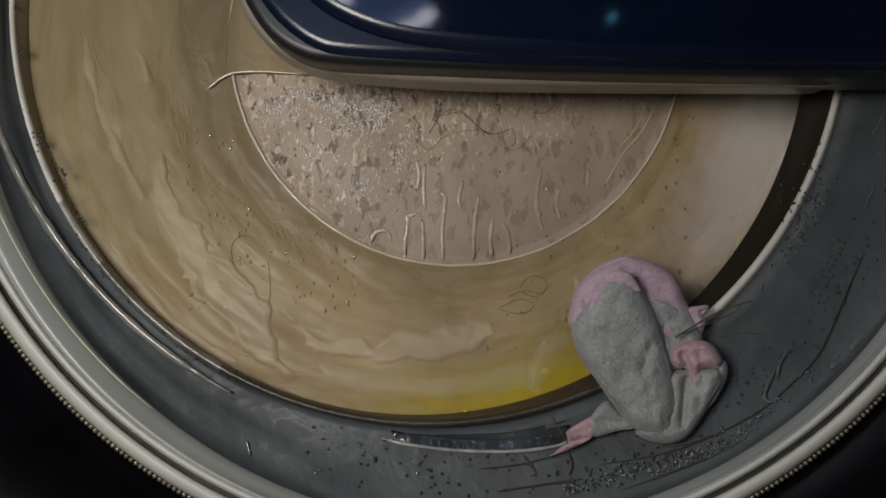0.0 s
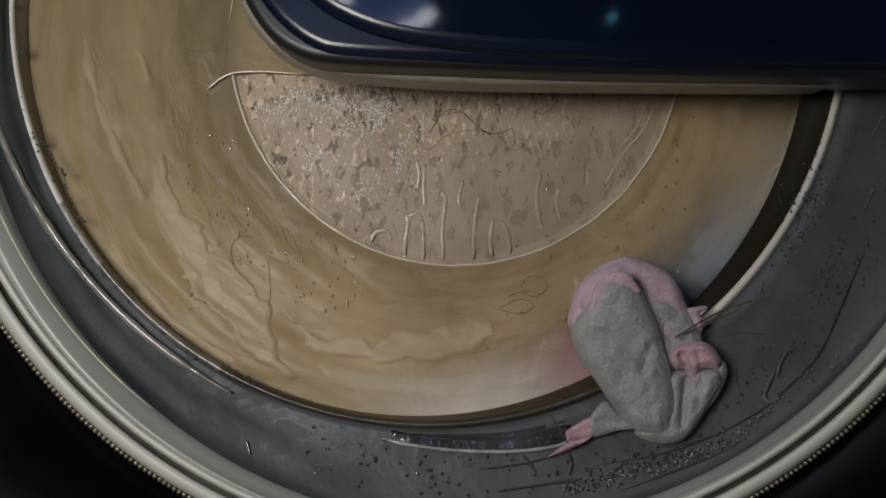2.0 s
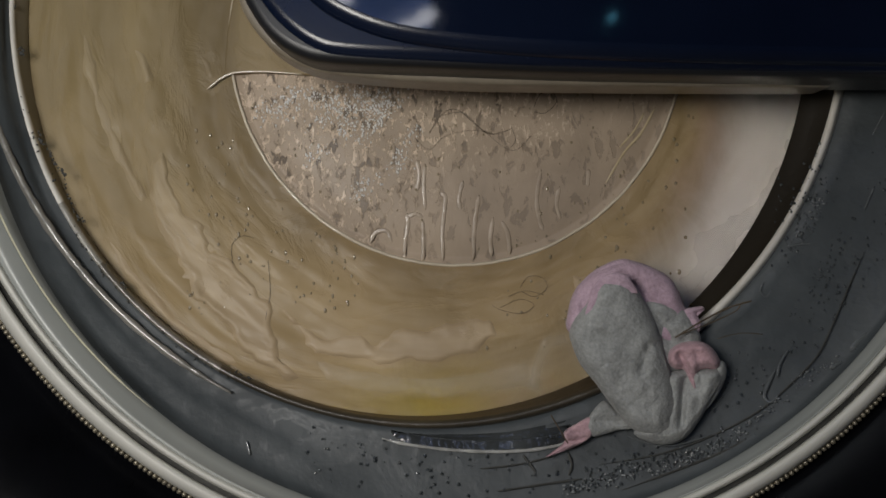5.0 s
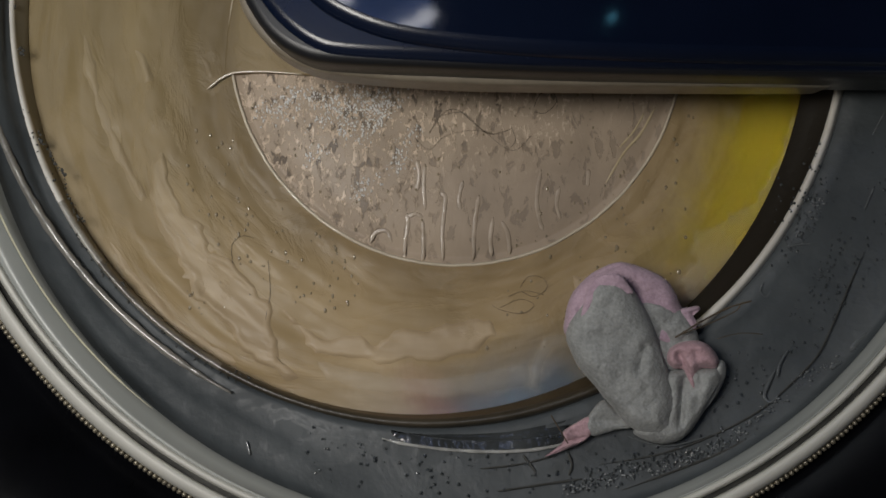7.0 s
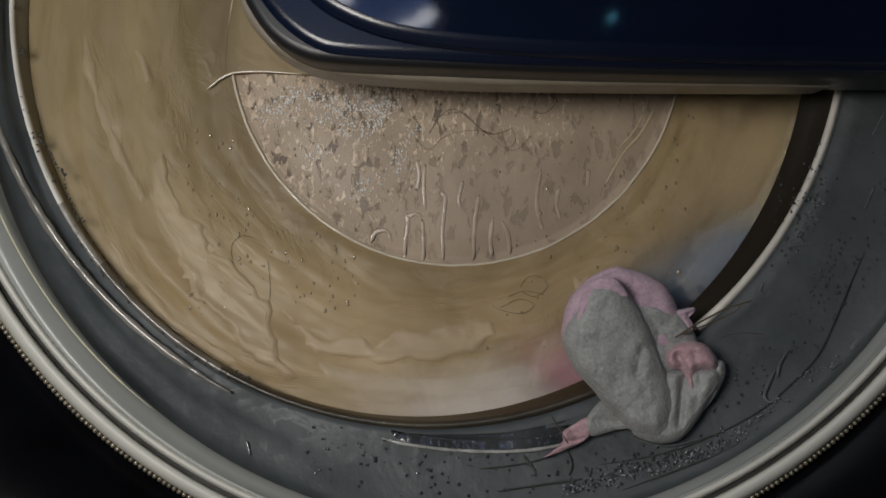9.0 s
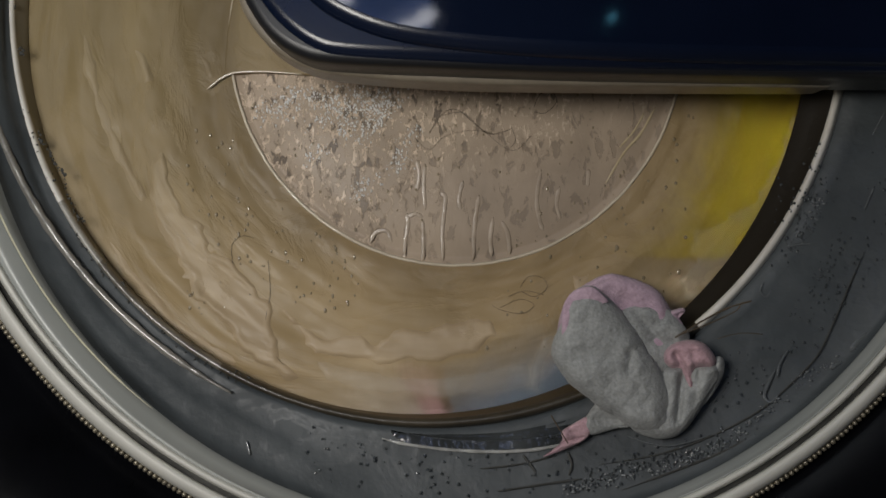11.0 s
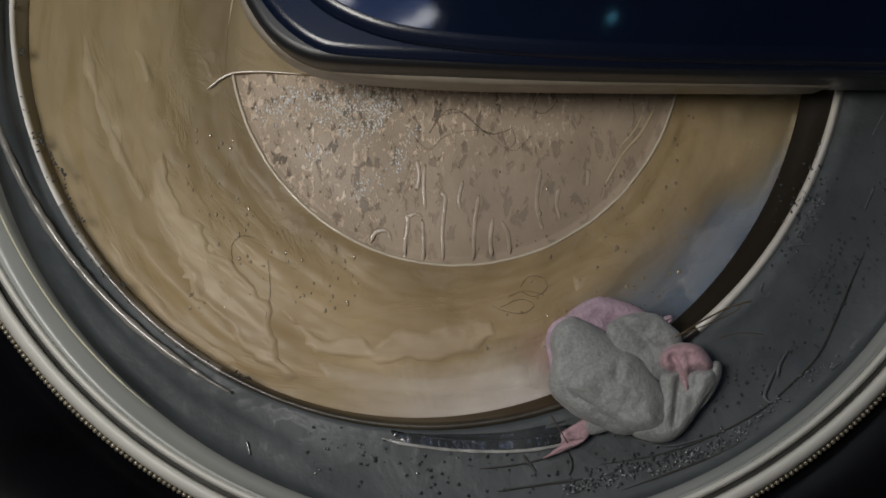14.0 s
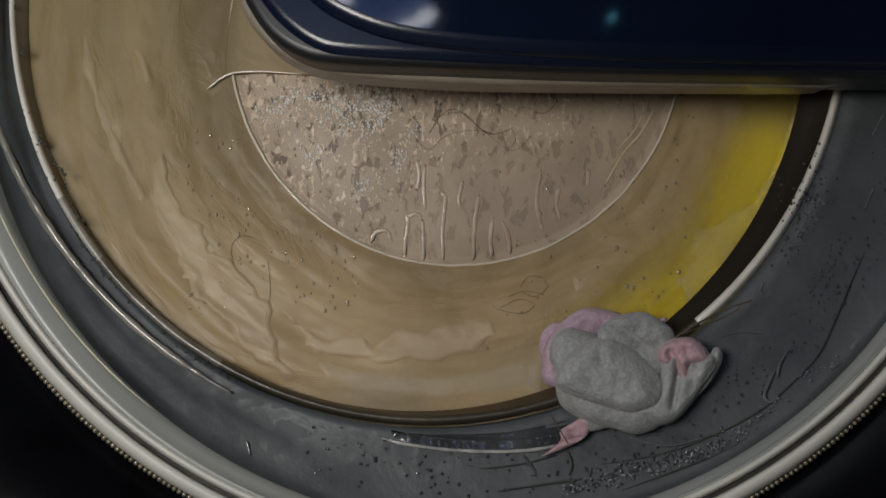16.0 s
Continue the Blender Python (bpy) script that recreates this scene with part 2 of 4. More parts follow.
    ms = nt.nodes.new("ShaderNodeMixShader")
    nt.links.new(thin, ms.inputs[0])
    nt.links.new(b.outputs[0], ms.inputs[1])
    nt.links.new(see.outputs[0], ms.inputs[2])
    nt.links.new(ms.outputs[0], out.inputs[0])
    return m


def clear_water(name):
    """A thin milky film: mostly clear, a little pale scatter and gloss."""
    m, nt, b = mat(name)
    b.inputs["Base Color"].default_value = (0.55, 0.52, 0.46, 1)
    b.inputs["Roughness"].default_value = 0.3
    bump(nt, noise_of(nt, 120, 4, 0.6), 0.4, 0.001, b)
    tr = node(nt, "ShaderNodeBsdfTransparent")
    ms = nt.nodes.new("ShaderNodeMixShader")
    amount = node(nt, "ShaderNodeMapRange", **{"To Min": 0.78, "To Max": 0.94})
    nt.links.new(noise_of(nt, 70, 4, 0.6), amount.inputs[0])
    nt.links.new(amount.outputs[0], ms.inputs[0])
    nt.links.new(b.outputs[0], ms.inputs[1])
    nt.links.new(tr.outputs[0], ms.inputs[2])
    nt.links.new(ms.outputs[0], nt.nodes["Material Output"].inputs[0])
    return m


LIP_WALL = shaded_wall()
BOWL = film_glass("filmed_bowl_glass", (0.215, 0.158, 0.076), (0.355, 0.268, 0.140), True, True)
DISC = film_glass("filmed_disc_glass", (0.145, 0.115, 0.088), (0.40, 0.318, 0.238))
BEAD = surface("water_ridge", (0.42, 0.34, 0.21), (0.54, 0.45, 0.30), 40, (0.15, 0.3), fine=300, strength=0.3, coat=0.6)
# pale base colour stands in for the highlight on glass edges
EDGE_GLASS = surface("highlit_glass_edge", (0.55, 0.49, 0.38), (0.68, 0.61, 0.49), 60, (0.12, 0.28), fine=400, strength=0.3, coat=0.8)
SHEET = film_glass("soapy_water_sheet", (0.28, 0.215, 0.128), (0.43, 0.34, 0.21), False, True)
CLEAR_SHEET = clear_water("clear_water_sheet")
REFLECTION = film_glass("reflected_film", (0.215, 0.158, 0.076), (0.355, 0.268, 0.140), False, True)
SEAM = surface("yellowed_seam", (0.38, 0.37, 0.27), (0.46, 0.44, 0.32), 60, (0.4, 0.5), strength=0.0)
WATER_GLINT = surface("water_glint", (0.20, 0.20, 0.19), (0.42, 0.42, 0.40), 160, (0.06, 0.16), fine=300, strength=0.3, coat=1.0)
RUN = surface("water_runnel", (0.30, 0.24, 0.18), (0.42, 0.34, 0.26), 120, (0.25, 0.4), fine=300, strength=0.5, coat=0.15)
FOAM = surface("grey_foam", (0.10, 0.11, 0.115), (0.21, 0.22, 0.225), 200, (0.2, 0.4), fine=600, strength=0.2, coat=0.4)
BEAD_GREY = surface("water_on_rubber", (0.08, 0.088, 0.092), (0.12, 0.13, 0.135), 60, (0.18, 0.35), fine=300, strength=0.3, coat=0.3)


FROTH = surface("froth", (0.68, 0.67, 0.65), (0.85, 0.84, 0.82), 200, (0.06, 0.2), fine=600, strength=0.1, spec=0.8, coat=1.0)
DROP = surface("drop_on_film", (0.22, 0.18, 0.115), (0.33, 0.27, 0.18), 90, (0.04, 0.1), fine=300, strength=0.0, spec=0.8, coat=1.0)
DROP_GREY = surface("drop_on_rubber", (0.035, 0.04, 0.043), (0.07, 0.078, 0.082), 90, (0.04, 0.1), fine=300, strength=0.0, spec=0.8, coat=1.0)


# ---- building helpers ----
def mesh_object(name, bm, material, parent=None, label="", smooth=True):
    me = bpy.data.meshes.new(name)
    bm.to_mesh(me)
    bm.free()
    if smooth:
        for p in me.polygons:
            p.use_smooth = len(p.vertices) < 5
    if material:
        me.materials.append(material)
    ob = new(name, me)
    if parent:
        ob.parent = parent
    if label:
        ob["label"] = label
    return ob


def part(name, bm, material, parent, label=""):
    return mesh_object(name, bm, material, parent, label)


def empty(name, place=(0, 0, 0)):
    ob = new(name)
    ob.location = place
    ob.empty_display_size = 0.02
    return ob


def lathe(rows, seg=256, a0=0.0, a1=360.0, wave=None, origin=Vector((0, 0, 0))):
    """A turned surface: rows of (u, v, radius, y), each a circle round its own centre at depth y."""
    bm = bmesh.new()
    closed = a1 - a0 >= 360
    count = seg if closed else seg + 1
    rings = []
    for i, (u, v, r, y) in enumerate(rows):
        ring = []
        c, rad = spot(u, v, y), size_at(r, y)
        for k in range(count):
            a = radians(a0 + (a1 - a0) * k / seg)
            w = wave(i, a) if wave else (0.0, 0.0)
            ring.append(bm.verts.new(Vector((c.x + (rad + w[0]) * math.cos(a), y + w[1], c.z - (rad + w[0]) * math.sin(a))) - origin))
        rings.append(ring)
    for a, b in zip(rings, rings[1:]):
        for k in range(count if closed else count - 1):
            n = (k + 1) % count
            bm.faces.new((a[k], a[n], b[n], b[k]))
    bmesh.ops.recalc_face_normals(bm, faces=bm.faces)
    return bm


BALLS = {}


def ball(bm, subdivisions, radius, matrix):
    """A small faceted ball, its shape kept from the first one of its kind."""
    if subdivisions not in BALLS:
        one = bmesh.new()
        bmesh.ops.create_icosphere(one, subdivisions=subdivisions, radius=1.0)
        one.verts.index_update()
        BALLS[subdivisions] = ([v.co.copy() for v in one.verts], [[v.index for v in f.verts] for f in one.faces])
        one.free()
    places, faces = BALLS[subdivisions]
    made = [bm.verts.new(matrix @ (p * radius)) for p in places]
    for f in faces:
        bm.faces.new([made[i] for i in f])


def tube(points, radius, flat=1.0, sides=6, taper=True, origin=Vector((0, 0, 0)), bm=None):
    """A bead that follows points; flat squeezes it towards the surface (along y)."""
    bm = bm or bmesh.new()
    pts = smooth_line([Vector(p) for p in points])
    rings = []
    for i, p in enumerate(pts):
        d = (pts[min(i + 1, len(pts) - 1)] - pts[max(i - 1, 0)]).normalized()
        side = d.cross(Vector((0, 1, 0))).normalized()
        f = i / (len(pts) - 1)
        w = radius * (min(1, 0.25 + 5 * f, 0.25 + 5 * (1 - f)) if taper else 1)
        w *= 1 + 0.3 * noise.noise(p * 260)
        rings.append([bm.verts.new(p - origin + side * w * math.cos(2 * math.pi * k / sides) + Vector((0, flat * w * math.sin(2 * math.pi * k / sides), 0))) for k in range(sides)])
    for a, b in zip(rings, rings[1:]):
        for k in range(sides):
            bm.faces.new((a[k], a[(k + 1) % sides], b[(k + 1) % sides], b[k]))
    bm.faces.new(rings[0][::-1])
    bm.faces.new(rings[-1])
    return bm


def smooth_line(p, steps=6):
    out = []
    for i in range(len(p) - 1):
        a, b, c, d = p[max(i - 1, 0)], p[i], p[i + 1], p[min(i + 2, len(p) - 1)]
        for k in range(steps):
            t = k / steps
            out.append(0.5 * ((2 * b) + (c - a) * t + (2 * a - 5 * b + 4 * c - d) * t * t + (3 * b - a - 3 * c + d) * t ** 3))
    out.append(p[-1])
    return out


def slab(outline, y0, y1, bevel=0.003, steps=4):
    """A plate with the given outline (x, z), from depth y0 to y1, its front edge rounded."""
    bm = bmesh.new()
    n = len(outline)
    cx = sum(p[0] for p in outline) / n
    cz = sum(p[1] for p in outline) / n
    rows = [(0.0, y1)]
    for s in range(steps + 1):
        a = s / steps * math.pi / 2
        rows.append((bevel * (1 - math.cos(a)), y0 + bevel * (1 - math.sin(a))))
    rings = []
    for inset, y in rows:
        ring = []
        for i in range(n):
            p, q, r = outline[i - 1], outline[i], outline[(i + 1) % n]
            t = Vector((r[0] - p[0], r[1] - p[1])).normalized()
            nn = Vector((-t.y, t.x))
            if nn.dot(Vector((cx - q[0], cz - q[1]))) < 0:
                nn = -nn
            ring.append(bm.verts.new((q[0] + nn.x * inset, y, q[1] + nn.y * inset)))
        rings.append(ring)
    for a, b in zip(rings, rings[1:]):
        for k in range(n):
            bm.faces.new((a[k], a[(k + 1) % n], b[(k + 1) % n], b[k]))
    bm.faces.new(rings[0])
    bm.faces.new(rings[-1])
    bmesh.ops.recalc_face_normals(bm, faces=bm.faces)
    return bm


def box(x0, x1, y0, y1, z0, z1):
    bm = bmesh.new()
    bmesh.ops.create_cube(bm, size=1)
    bmesh.ops.scale(bm, vec=(x1 - x0, y1 - y0, z1 - z0), verts=bm.verts)
    bmesh.ops.translate(bm, vec=((x0 + x1) / 2, (y0 + y1) / 2, (z0 + z1) / 2), verts=bm.verts)
    return bm


# ---- the room ----
def room():
    floor = mesh_object("floor", box(-1.6, 1.6, -2.6, 1.0, -0.1, 0.0), FLOOR_TILE, smooth=False)
    tagged(floor, "dim tiled laundry room floor", "floor", kind="structure")
    ceiling = mesh_object("ceiling", box(-1.6, 1.6, -2.6, 1.0, 2.5, 2.6), WALL_PAINT, smooth=False)
    tagged(ceiling, "dim painted ceiling", "ceiling", kind="structure")
    for name, b in (("wall_north", (-1.6, 1.6, 0.9, 1.0)), ("wall_south", (-1.6, 1.6, -2.6, -2.5)), ("wall_east", (1.5, 1.6, -2.5, 0.9)), ("wall_west", (-1.6, -1.5, -2.5, 0.9))):
        w = mesh_object(name, box(b[0], b[1], b[2], b[3], 0.0, 2.5), WALL_PAINT, smooth=False)
        tagged(w, "dark grey painted wall", "wall", kind="structure")


def glow(name, colour, strength):
    m, nt, b = mat(name)
    n = noise_of(nt, 2.5, 3, 0.5)
    nt.links.new(ramp(nt, n, [(0.3, [c * 0.35 for c in colour]), (0.7, colour)]), b.inputs["Emission Color"])
    b.inputs["Emission Strength"].default_value = strength
    b.inputs["Base Color"].default_value = (0.05, 0.05, 0.06, 1)
    return m


def window():
    """The dim blue window at the back of the room, which the visor mirrors."""
    w = empty("window_1", (-0.75, -2.5, 1.1))
    tagged(w, "dim blue evening window in a dark frame", "window", kind="structure")
    part("pane", box(-0.7, 0.70, 0.004, 0.012, 0.05, 0.62), glow("evening_glass", (0.25, 0.42, 1.0), 1.3), w)
    for b in ((-0.76, 0.76, 0.0, 0.03, 0.0, 0.05), (-0.76, 0.76, 0.0, 0.03, 0.62, 0.68), (-0.76, -0.70, 0.0, 0.03, 0.05, 0.62), (0.70, 0.76, 0.0, 0.03, 0.05, 0.62)):
        part("window_frame", box(*b), BLACK_PANEL, w)


# glowing ovals added out of view to make the visor's pale reflections
def mirrored_glow(x, z, w, h, lean=0.0, colour=(0.9, 0.92, 1.0), strength=10.0):
    bm = bmesh.new()
    bmesh.ops.create_uvsphere(bm, u_segments=24, v_segments=12, radius=0.5)
    bmesh.ops.scale(bm, vec=(w, 0.08, h), verts=bm.verts)
    ob = mesh_object("mirrored_glow", bm, glow("mirrored_glow_glass", colour, strength))
    ob.location = (x, -2.46, z)
    ob.rotation_euler = (0, radians(lean), 0)
    tagged(ob, "small glowing oval added for its reflection in the visor", "lamp", "wall lights")


# ---- the washing machine ----
OUT = (833, 4)
SEAL = (848, 37)
LIP = (759, 11)
RIM = (748, 46)
END = (808, 69)
FOLD, FOLD_R = (826, -88), 888
BOWL_Y0, BOWL_Y1 = 0.031, 0.048


def bowl_depth(f, a):
    """Depth of the bowl's inner face: f runs from the rim (0) to the end (1), a is the angle."""
    y = BOWL_Y0 + (BOWL_Y1 - BOWL_Y0) * f + 0.0009 * math.sin(f * 19) * (1 - f) + 0.0010 * math.exp(-((f - 0.86) / 0.06) ** 2)
    p = Vector((math.cos(a) * 2.2, math.sin(a) * 2.2, f * 5.28))
    return y + 0.0010 * noise.noise(p * 2.0) + 0.0005 * noise.noise(p * 6.3)


def bowl_point(u, v, lift=0.0003):
    """A point on the bowl's inner face along the bearing u, v."""
    low, high = 0.0, 1.0
    for _ in range(14):
        f = (low + high) / 2
        r = 712 + (400 - 712) * f
        if math.hypot(u - RIM[0] - (END[0] - RIM[0]) * f, v - RIM[1] - (END[1] - RIM[1]) * f) < r:
            low = f
        else:
            high = f
    a = math.atan2(v - RIM[1] - (END[1] - RIM[1]) * f, u - RIM[0] - (END[0] - RIM[0]) * f)
    return spot(u, v, bowl_depth(f, a) - lift)


def end_point(u, v, lift=0.0002):
    """A point on the face of the bowl's end."""
    r = math.hypot(u - END[0], v - END[1])
    return spot(u, v, BOWL_Y1 + 0.0008 - 0.0012 * (1 - min(1, r / 400) ** 2) - lift)


def seal_point(u, v, lift=0.0005):
    f = min(1, max(0, (890 - math.hypot(u - 820, v - 22)) / 140))
    return spot(u, v, 0.0098 + 0.0112 * f - lift)


def machine():
    m = empty("washing_machine")
    tagged(m, "black front-loading washing machine with a round glass porthole", "washing machine")
    # front panel with its round opening
    bm = bmesh.new()
    n = 192
    c, r = spot(*OUT, 0.004), size_at(1004, 0.004)
    inner, outer, back = [], [], []
    for k in range(n):
        a = 2 * math.pi * k / n
        dx, dz = math.cos(a), -math.sin(a)
        s = 0.30 / max(abs(dx), abs(dz))
        inner.append(bm.verts.new((c.x + r * dx, 0.004, c.z + r * dz)))
        outer.append(bm.verts.new((c.x + s * dx, 0.004, c.z + s * dz)))
        back.append(bm.verts.new((c.x + r * dx, 0.03, c.z + r * dz)))
    for k in range(n):
        j = (k + 1) % n
        bm.faces.new((inner[k], inner[j], outer[j], outer[k]))
        bm.faces.new((inner[k], back[k], back[j], inner[j]))
    bmesh.ops.recalc_face_normals(bm, faces=bm.faces)
    part("front_panel", bm, BLACK_PANEL, m)
    x0, x1 = c.x - 0.30, c.x + 0.30
    top, low = c.z + 0.30, c.z - 0.30
    part("upper_panel", box(x0, x1, 0.004, 0.03, top, 0.85), BLACK_PANEL, m)
    part("plinth", box(x0, x1, 0.004, 0.03, 0.0, low), BLACK_PANEL, m)
    part("side_panel", box(x0, x0 + 0.01, 0.03, 0.58, 0.0, 0.85), BLACK_PANEL, m)
    part("side_panel", box(x1 - 0.01, x1, 0.03, 0.58, 0.0, 0.85), BLACK_PANEL, m)
    part("back_panel", box(x0, x1, 0.57, 0.58, 0.0, 0.85), BLACK_PANEL, m)
    part("top_panel", box(x0, x1, 0.004, 0.58, 0.85, 0.86), BLACK_PANEL, m)
    # the frame of the door: beaded edge, two pale rims with a groove, a grey funnel
    frame_ = part("door_frame", lathe([(*OUT, 956, 0.002), (*OUT, 950, -0.001), (842, 24, 934, 0.0005), (845, 30, 915, 0.0035), (*SEAL, 895, 0.0068), (*SEAL, 886, 0.016)]), FRAME_GREY, m, "grey plastic door frame")
    part("outer_rim", lathe([(*OUT, 1006, 0.006), (*OUT, 1004, 0.0), (*OUT, 1000, -0.0025), (*OUT, 990, -0.0035), (*OUT, 981, -0.0025), (*OUT, 977, 0.003)]), FRAME_RIM, frame_, "pale metallic rim")
    part("groove", lathe([(*OUT, 979, 0.003), (*OUT, 966, 0.003)]), GROOVE, frame_)
    part("inner_rim", lathe([(*OUT, 968, 0.003), (*OUT, 966, -0.001), (*OUT, 961, -0.0025), (*OUT, 955, -0.001), (*OUT, 951, 0.002)]), FRAME_RIM, frame_, "pale metallic rim")
    bm = bmesh.new()
    c, r = spot(*OUT, 0.001), size_at(1008, 0.001)
    for k in range(620):
        a = 2 * math.pi * k / 620
        ball(bm, 1, 0.00115, Matrix.Translation((c.x + r * math.cos(a), 0.001, c.z - r * math.sin(a))))
    beads = part("beaded_edge", bm, BRASS, frame_, "worn brass beaded edge")
    beads["kind"] = "stuff"

    # folded rubber seal
    def wob(i, a):
        n1 = noise.noise(Vector((math.cos(a) * 5, math.sin(a) * 5, i * 0.6)))
        n2 = noise.noise(Vector((math.cos(a) * 22, math.sin(a) * 22, i * 1.1)))
        k = 0.0006 if 1 < i < 9 else 0.0
        return (k * n1 * 2, k * (n1 + 0.6 * n2))
    part("door_seal", lathe([(*SEAL, 895, 0.0065), (*SEAL, 888, 0.0085), (845, 35, 880, 0.0100), (840, 32, 866, 0.0118), (834, 30, 848, 0.0136), (826, 27, 830, 0.0154), (816, 23, 814, 0.0170), (803, 19, 798, 0.0186), (793, 15, 782, 0.0198), (782, 10, 766, 0.0208), (772, 6, 753, 0.0216), (LIP[0], LIP[1], 746, 0.025)], 320, wave=wob), RUBBER, m, "wet dark grey rubber door seal")
    # raised fold of the seal, paler than its rubber; the water's edge along the bottom
    fold = [(FOLD[0] + FOLD_R * math.cos(radians(a)), FOLD[1] + FOLD_R * math.sin(radians(a))) for a in range(172, 116, -3)]
    part("seal_fold", tube([seal_point(u, v, 0.0004) for u, v in fold], 0.0016, 0.8, 10), FOLD_RUBBER, m, "raised wet fold of the seal")
    # washed glass bowl
    o = spot(*RIM, BOWL_Y0)
    rows = []
    for i in range(50):
        f = i / 49
        y = BOWL_Y0 + (BOWL_Y1 - BOWL_Y0) * f
        rows.append((RIM[0] + (END[0] - RIM[0]) * f, RIM[1] + (END[1] - RIM[1]) * f, 712 + (400 - 712) * f, y))

    def film(i, a):
        return (0.0, bowl_depth(i / 49, a) - rows[i][3])
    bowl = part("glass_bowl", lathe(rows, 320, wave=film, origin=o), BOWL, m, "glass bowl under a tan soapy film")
    bowl.location = o
    bowl.visible_shadow = False
    c = spot(*END, BOWL_Y1)
    rows = [(*END, r, BOWL_Y1 + 0.0008 - 0.0012 * (1 - (r / 400) ** 2) + (0.0012 if 380 < r < 394 else 0)) for r in (402, 396, 390, 384, 370, 330, 280, 220, 160, 100, 50, 4)]
    disc = part("bowl_end", lathe(rows, 200, origin=c), DISC, bowl, "greyish glass end with water marks")
    disc.location = c - o
    def worn(i, a):
        n1 = noise.noise(Vector((math.cos(a) * 9, math.sin(a) * 9, 3.0)))
        n2 = noise.noise(Vector((math.cos(a) * 34, math.sin(a) * 34, 1.0)))
        return (0.0003 * n1 + 0.0002 * n2, (0.0005 * n1 + 0.0003 * n2) if 0 < i < 4 else 0.0)
    ring = part("bowl_edge", lathe([(*END, 404.5, BOWL_Y1 + 0.0008), (*END, 403, BOWL_Y1 - 0.0010), (*END, 401, BOWL_Y1 - 0.0016), (*END, 399, BOWL_Y1 - 0.0010), (*END, 397.5, BOWL_Y1 + 0.0008)], 320, wave=worn, origin=c), EDGE_GLASS, bowl, "edge of the bowl end, its highlight in a pale colour")
    ring.location = c - o
    # plate and line added for a reflection over the bowl end
    y = 0.0452
    edge = [(END[0] + 409 * math.cos(radians(a)), END[1] + 409 * math.sin(radians(a))) for a in range(-20, -162, -4)]
    edge = [(1204, 150), (1216, 80), *edge, (401, 60), (398, 100), (398, 132), (415, 129), (470, 127), (540, 132), (700, 142), (900, 148)]
    step = part("reflection_plate", slab([(p.x, p.z) for p in (spot(a, b, y) - o for a, b in edge)], y - o.y, 0.0495 - o.y, 0.0008), REFLECTION, bowl, "tan plate added as the reflection over the bowl end")
    step.visible_shadow = False
    line = tube([spot(a, b, y - 0.0004) - o for a, b in ((366, 158), (380, 147), (392, 138), (415, 129), (470, 127), (535, 132))], 0.0004, 0.6, 6)
    part("reflection_edge", line, EDGE_GLASS, bowl, "pale line added as the reflection's edge")
    seam = tube([spot(OUT[0] + 914 * math.cos(radians(a)), OUT[1] + 914 * math.sin(radians(a)), -0.0006) for a in range(128, 166, 3)], 0.0004, 0.4, 6)
    part("seam", seam, SEAM, frame_, "thin yellowed seam line")
    return m, bowl, o


def seal_lip(m):
    """The inner lip of the seal, which shakes with the drum."""
    o = spot(*LIP, 0.022)
    e = empty("seal_lip", o)
    e.parent = m
    e["label"] = "wet inner lip of the seal"
    rows = [(*LIP, 750, 0.0245), (*LIP, 746, 0.0215), (*LIP, 741, 0.0203), (*LIP, 735, 0.0213), (*LIP, 731, 0.024)]
    # colour stands in for shine: pale highlight at the sides, dark brown below
    part("highlit_lip", lathe(rows, 230, 152, 410, origin=o), LIP_RUBBER, e, "wet stretch of the lip, its highlight in a pale colour")
    part("fading_lip", lathe(rows, 12, 142, 152, origin=o), LIP_MID, e, "stretch of the lip where the pale highlight colour fades")
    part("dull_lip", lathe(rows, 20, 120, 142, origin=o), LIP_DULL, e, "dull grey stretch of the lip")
    part("unlit_lip", lathe(rows, 70, 50, 120, origin=o), LIP_UNLIT, e, "dark brown stretch of the lip, coloured without highlight")
    part("lip_inside", lathe([(*LIP, 734, 0.0225), (756, 20, 725, 0.0245), (748, 34, 707, 0.0285), (740, 45, 691, 0.0312), (739, 46, 689, 0.0320), (739, 44, 704, 0.038)], 300, origin=o), LIP_WALL, e, "inner wall of the lip, light and shade in its colour")
    return e, o


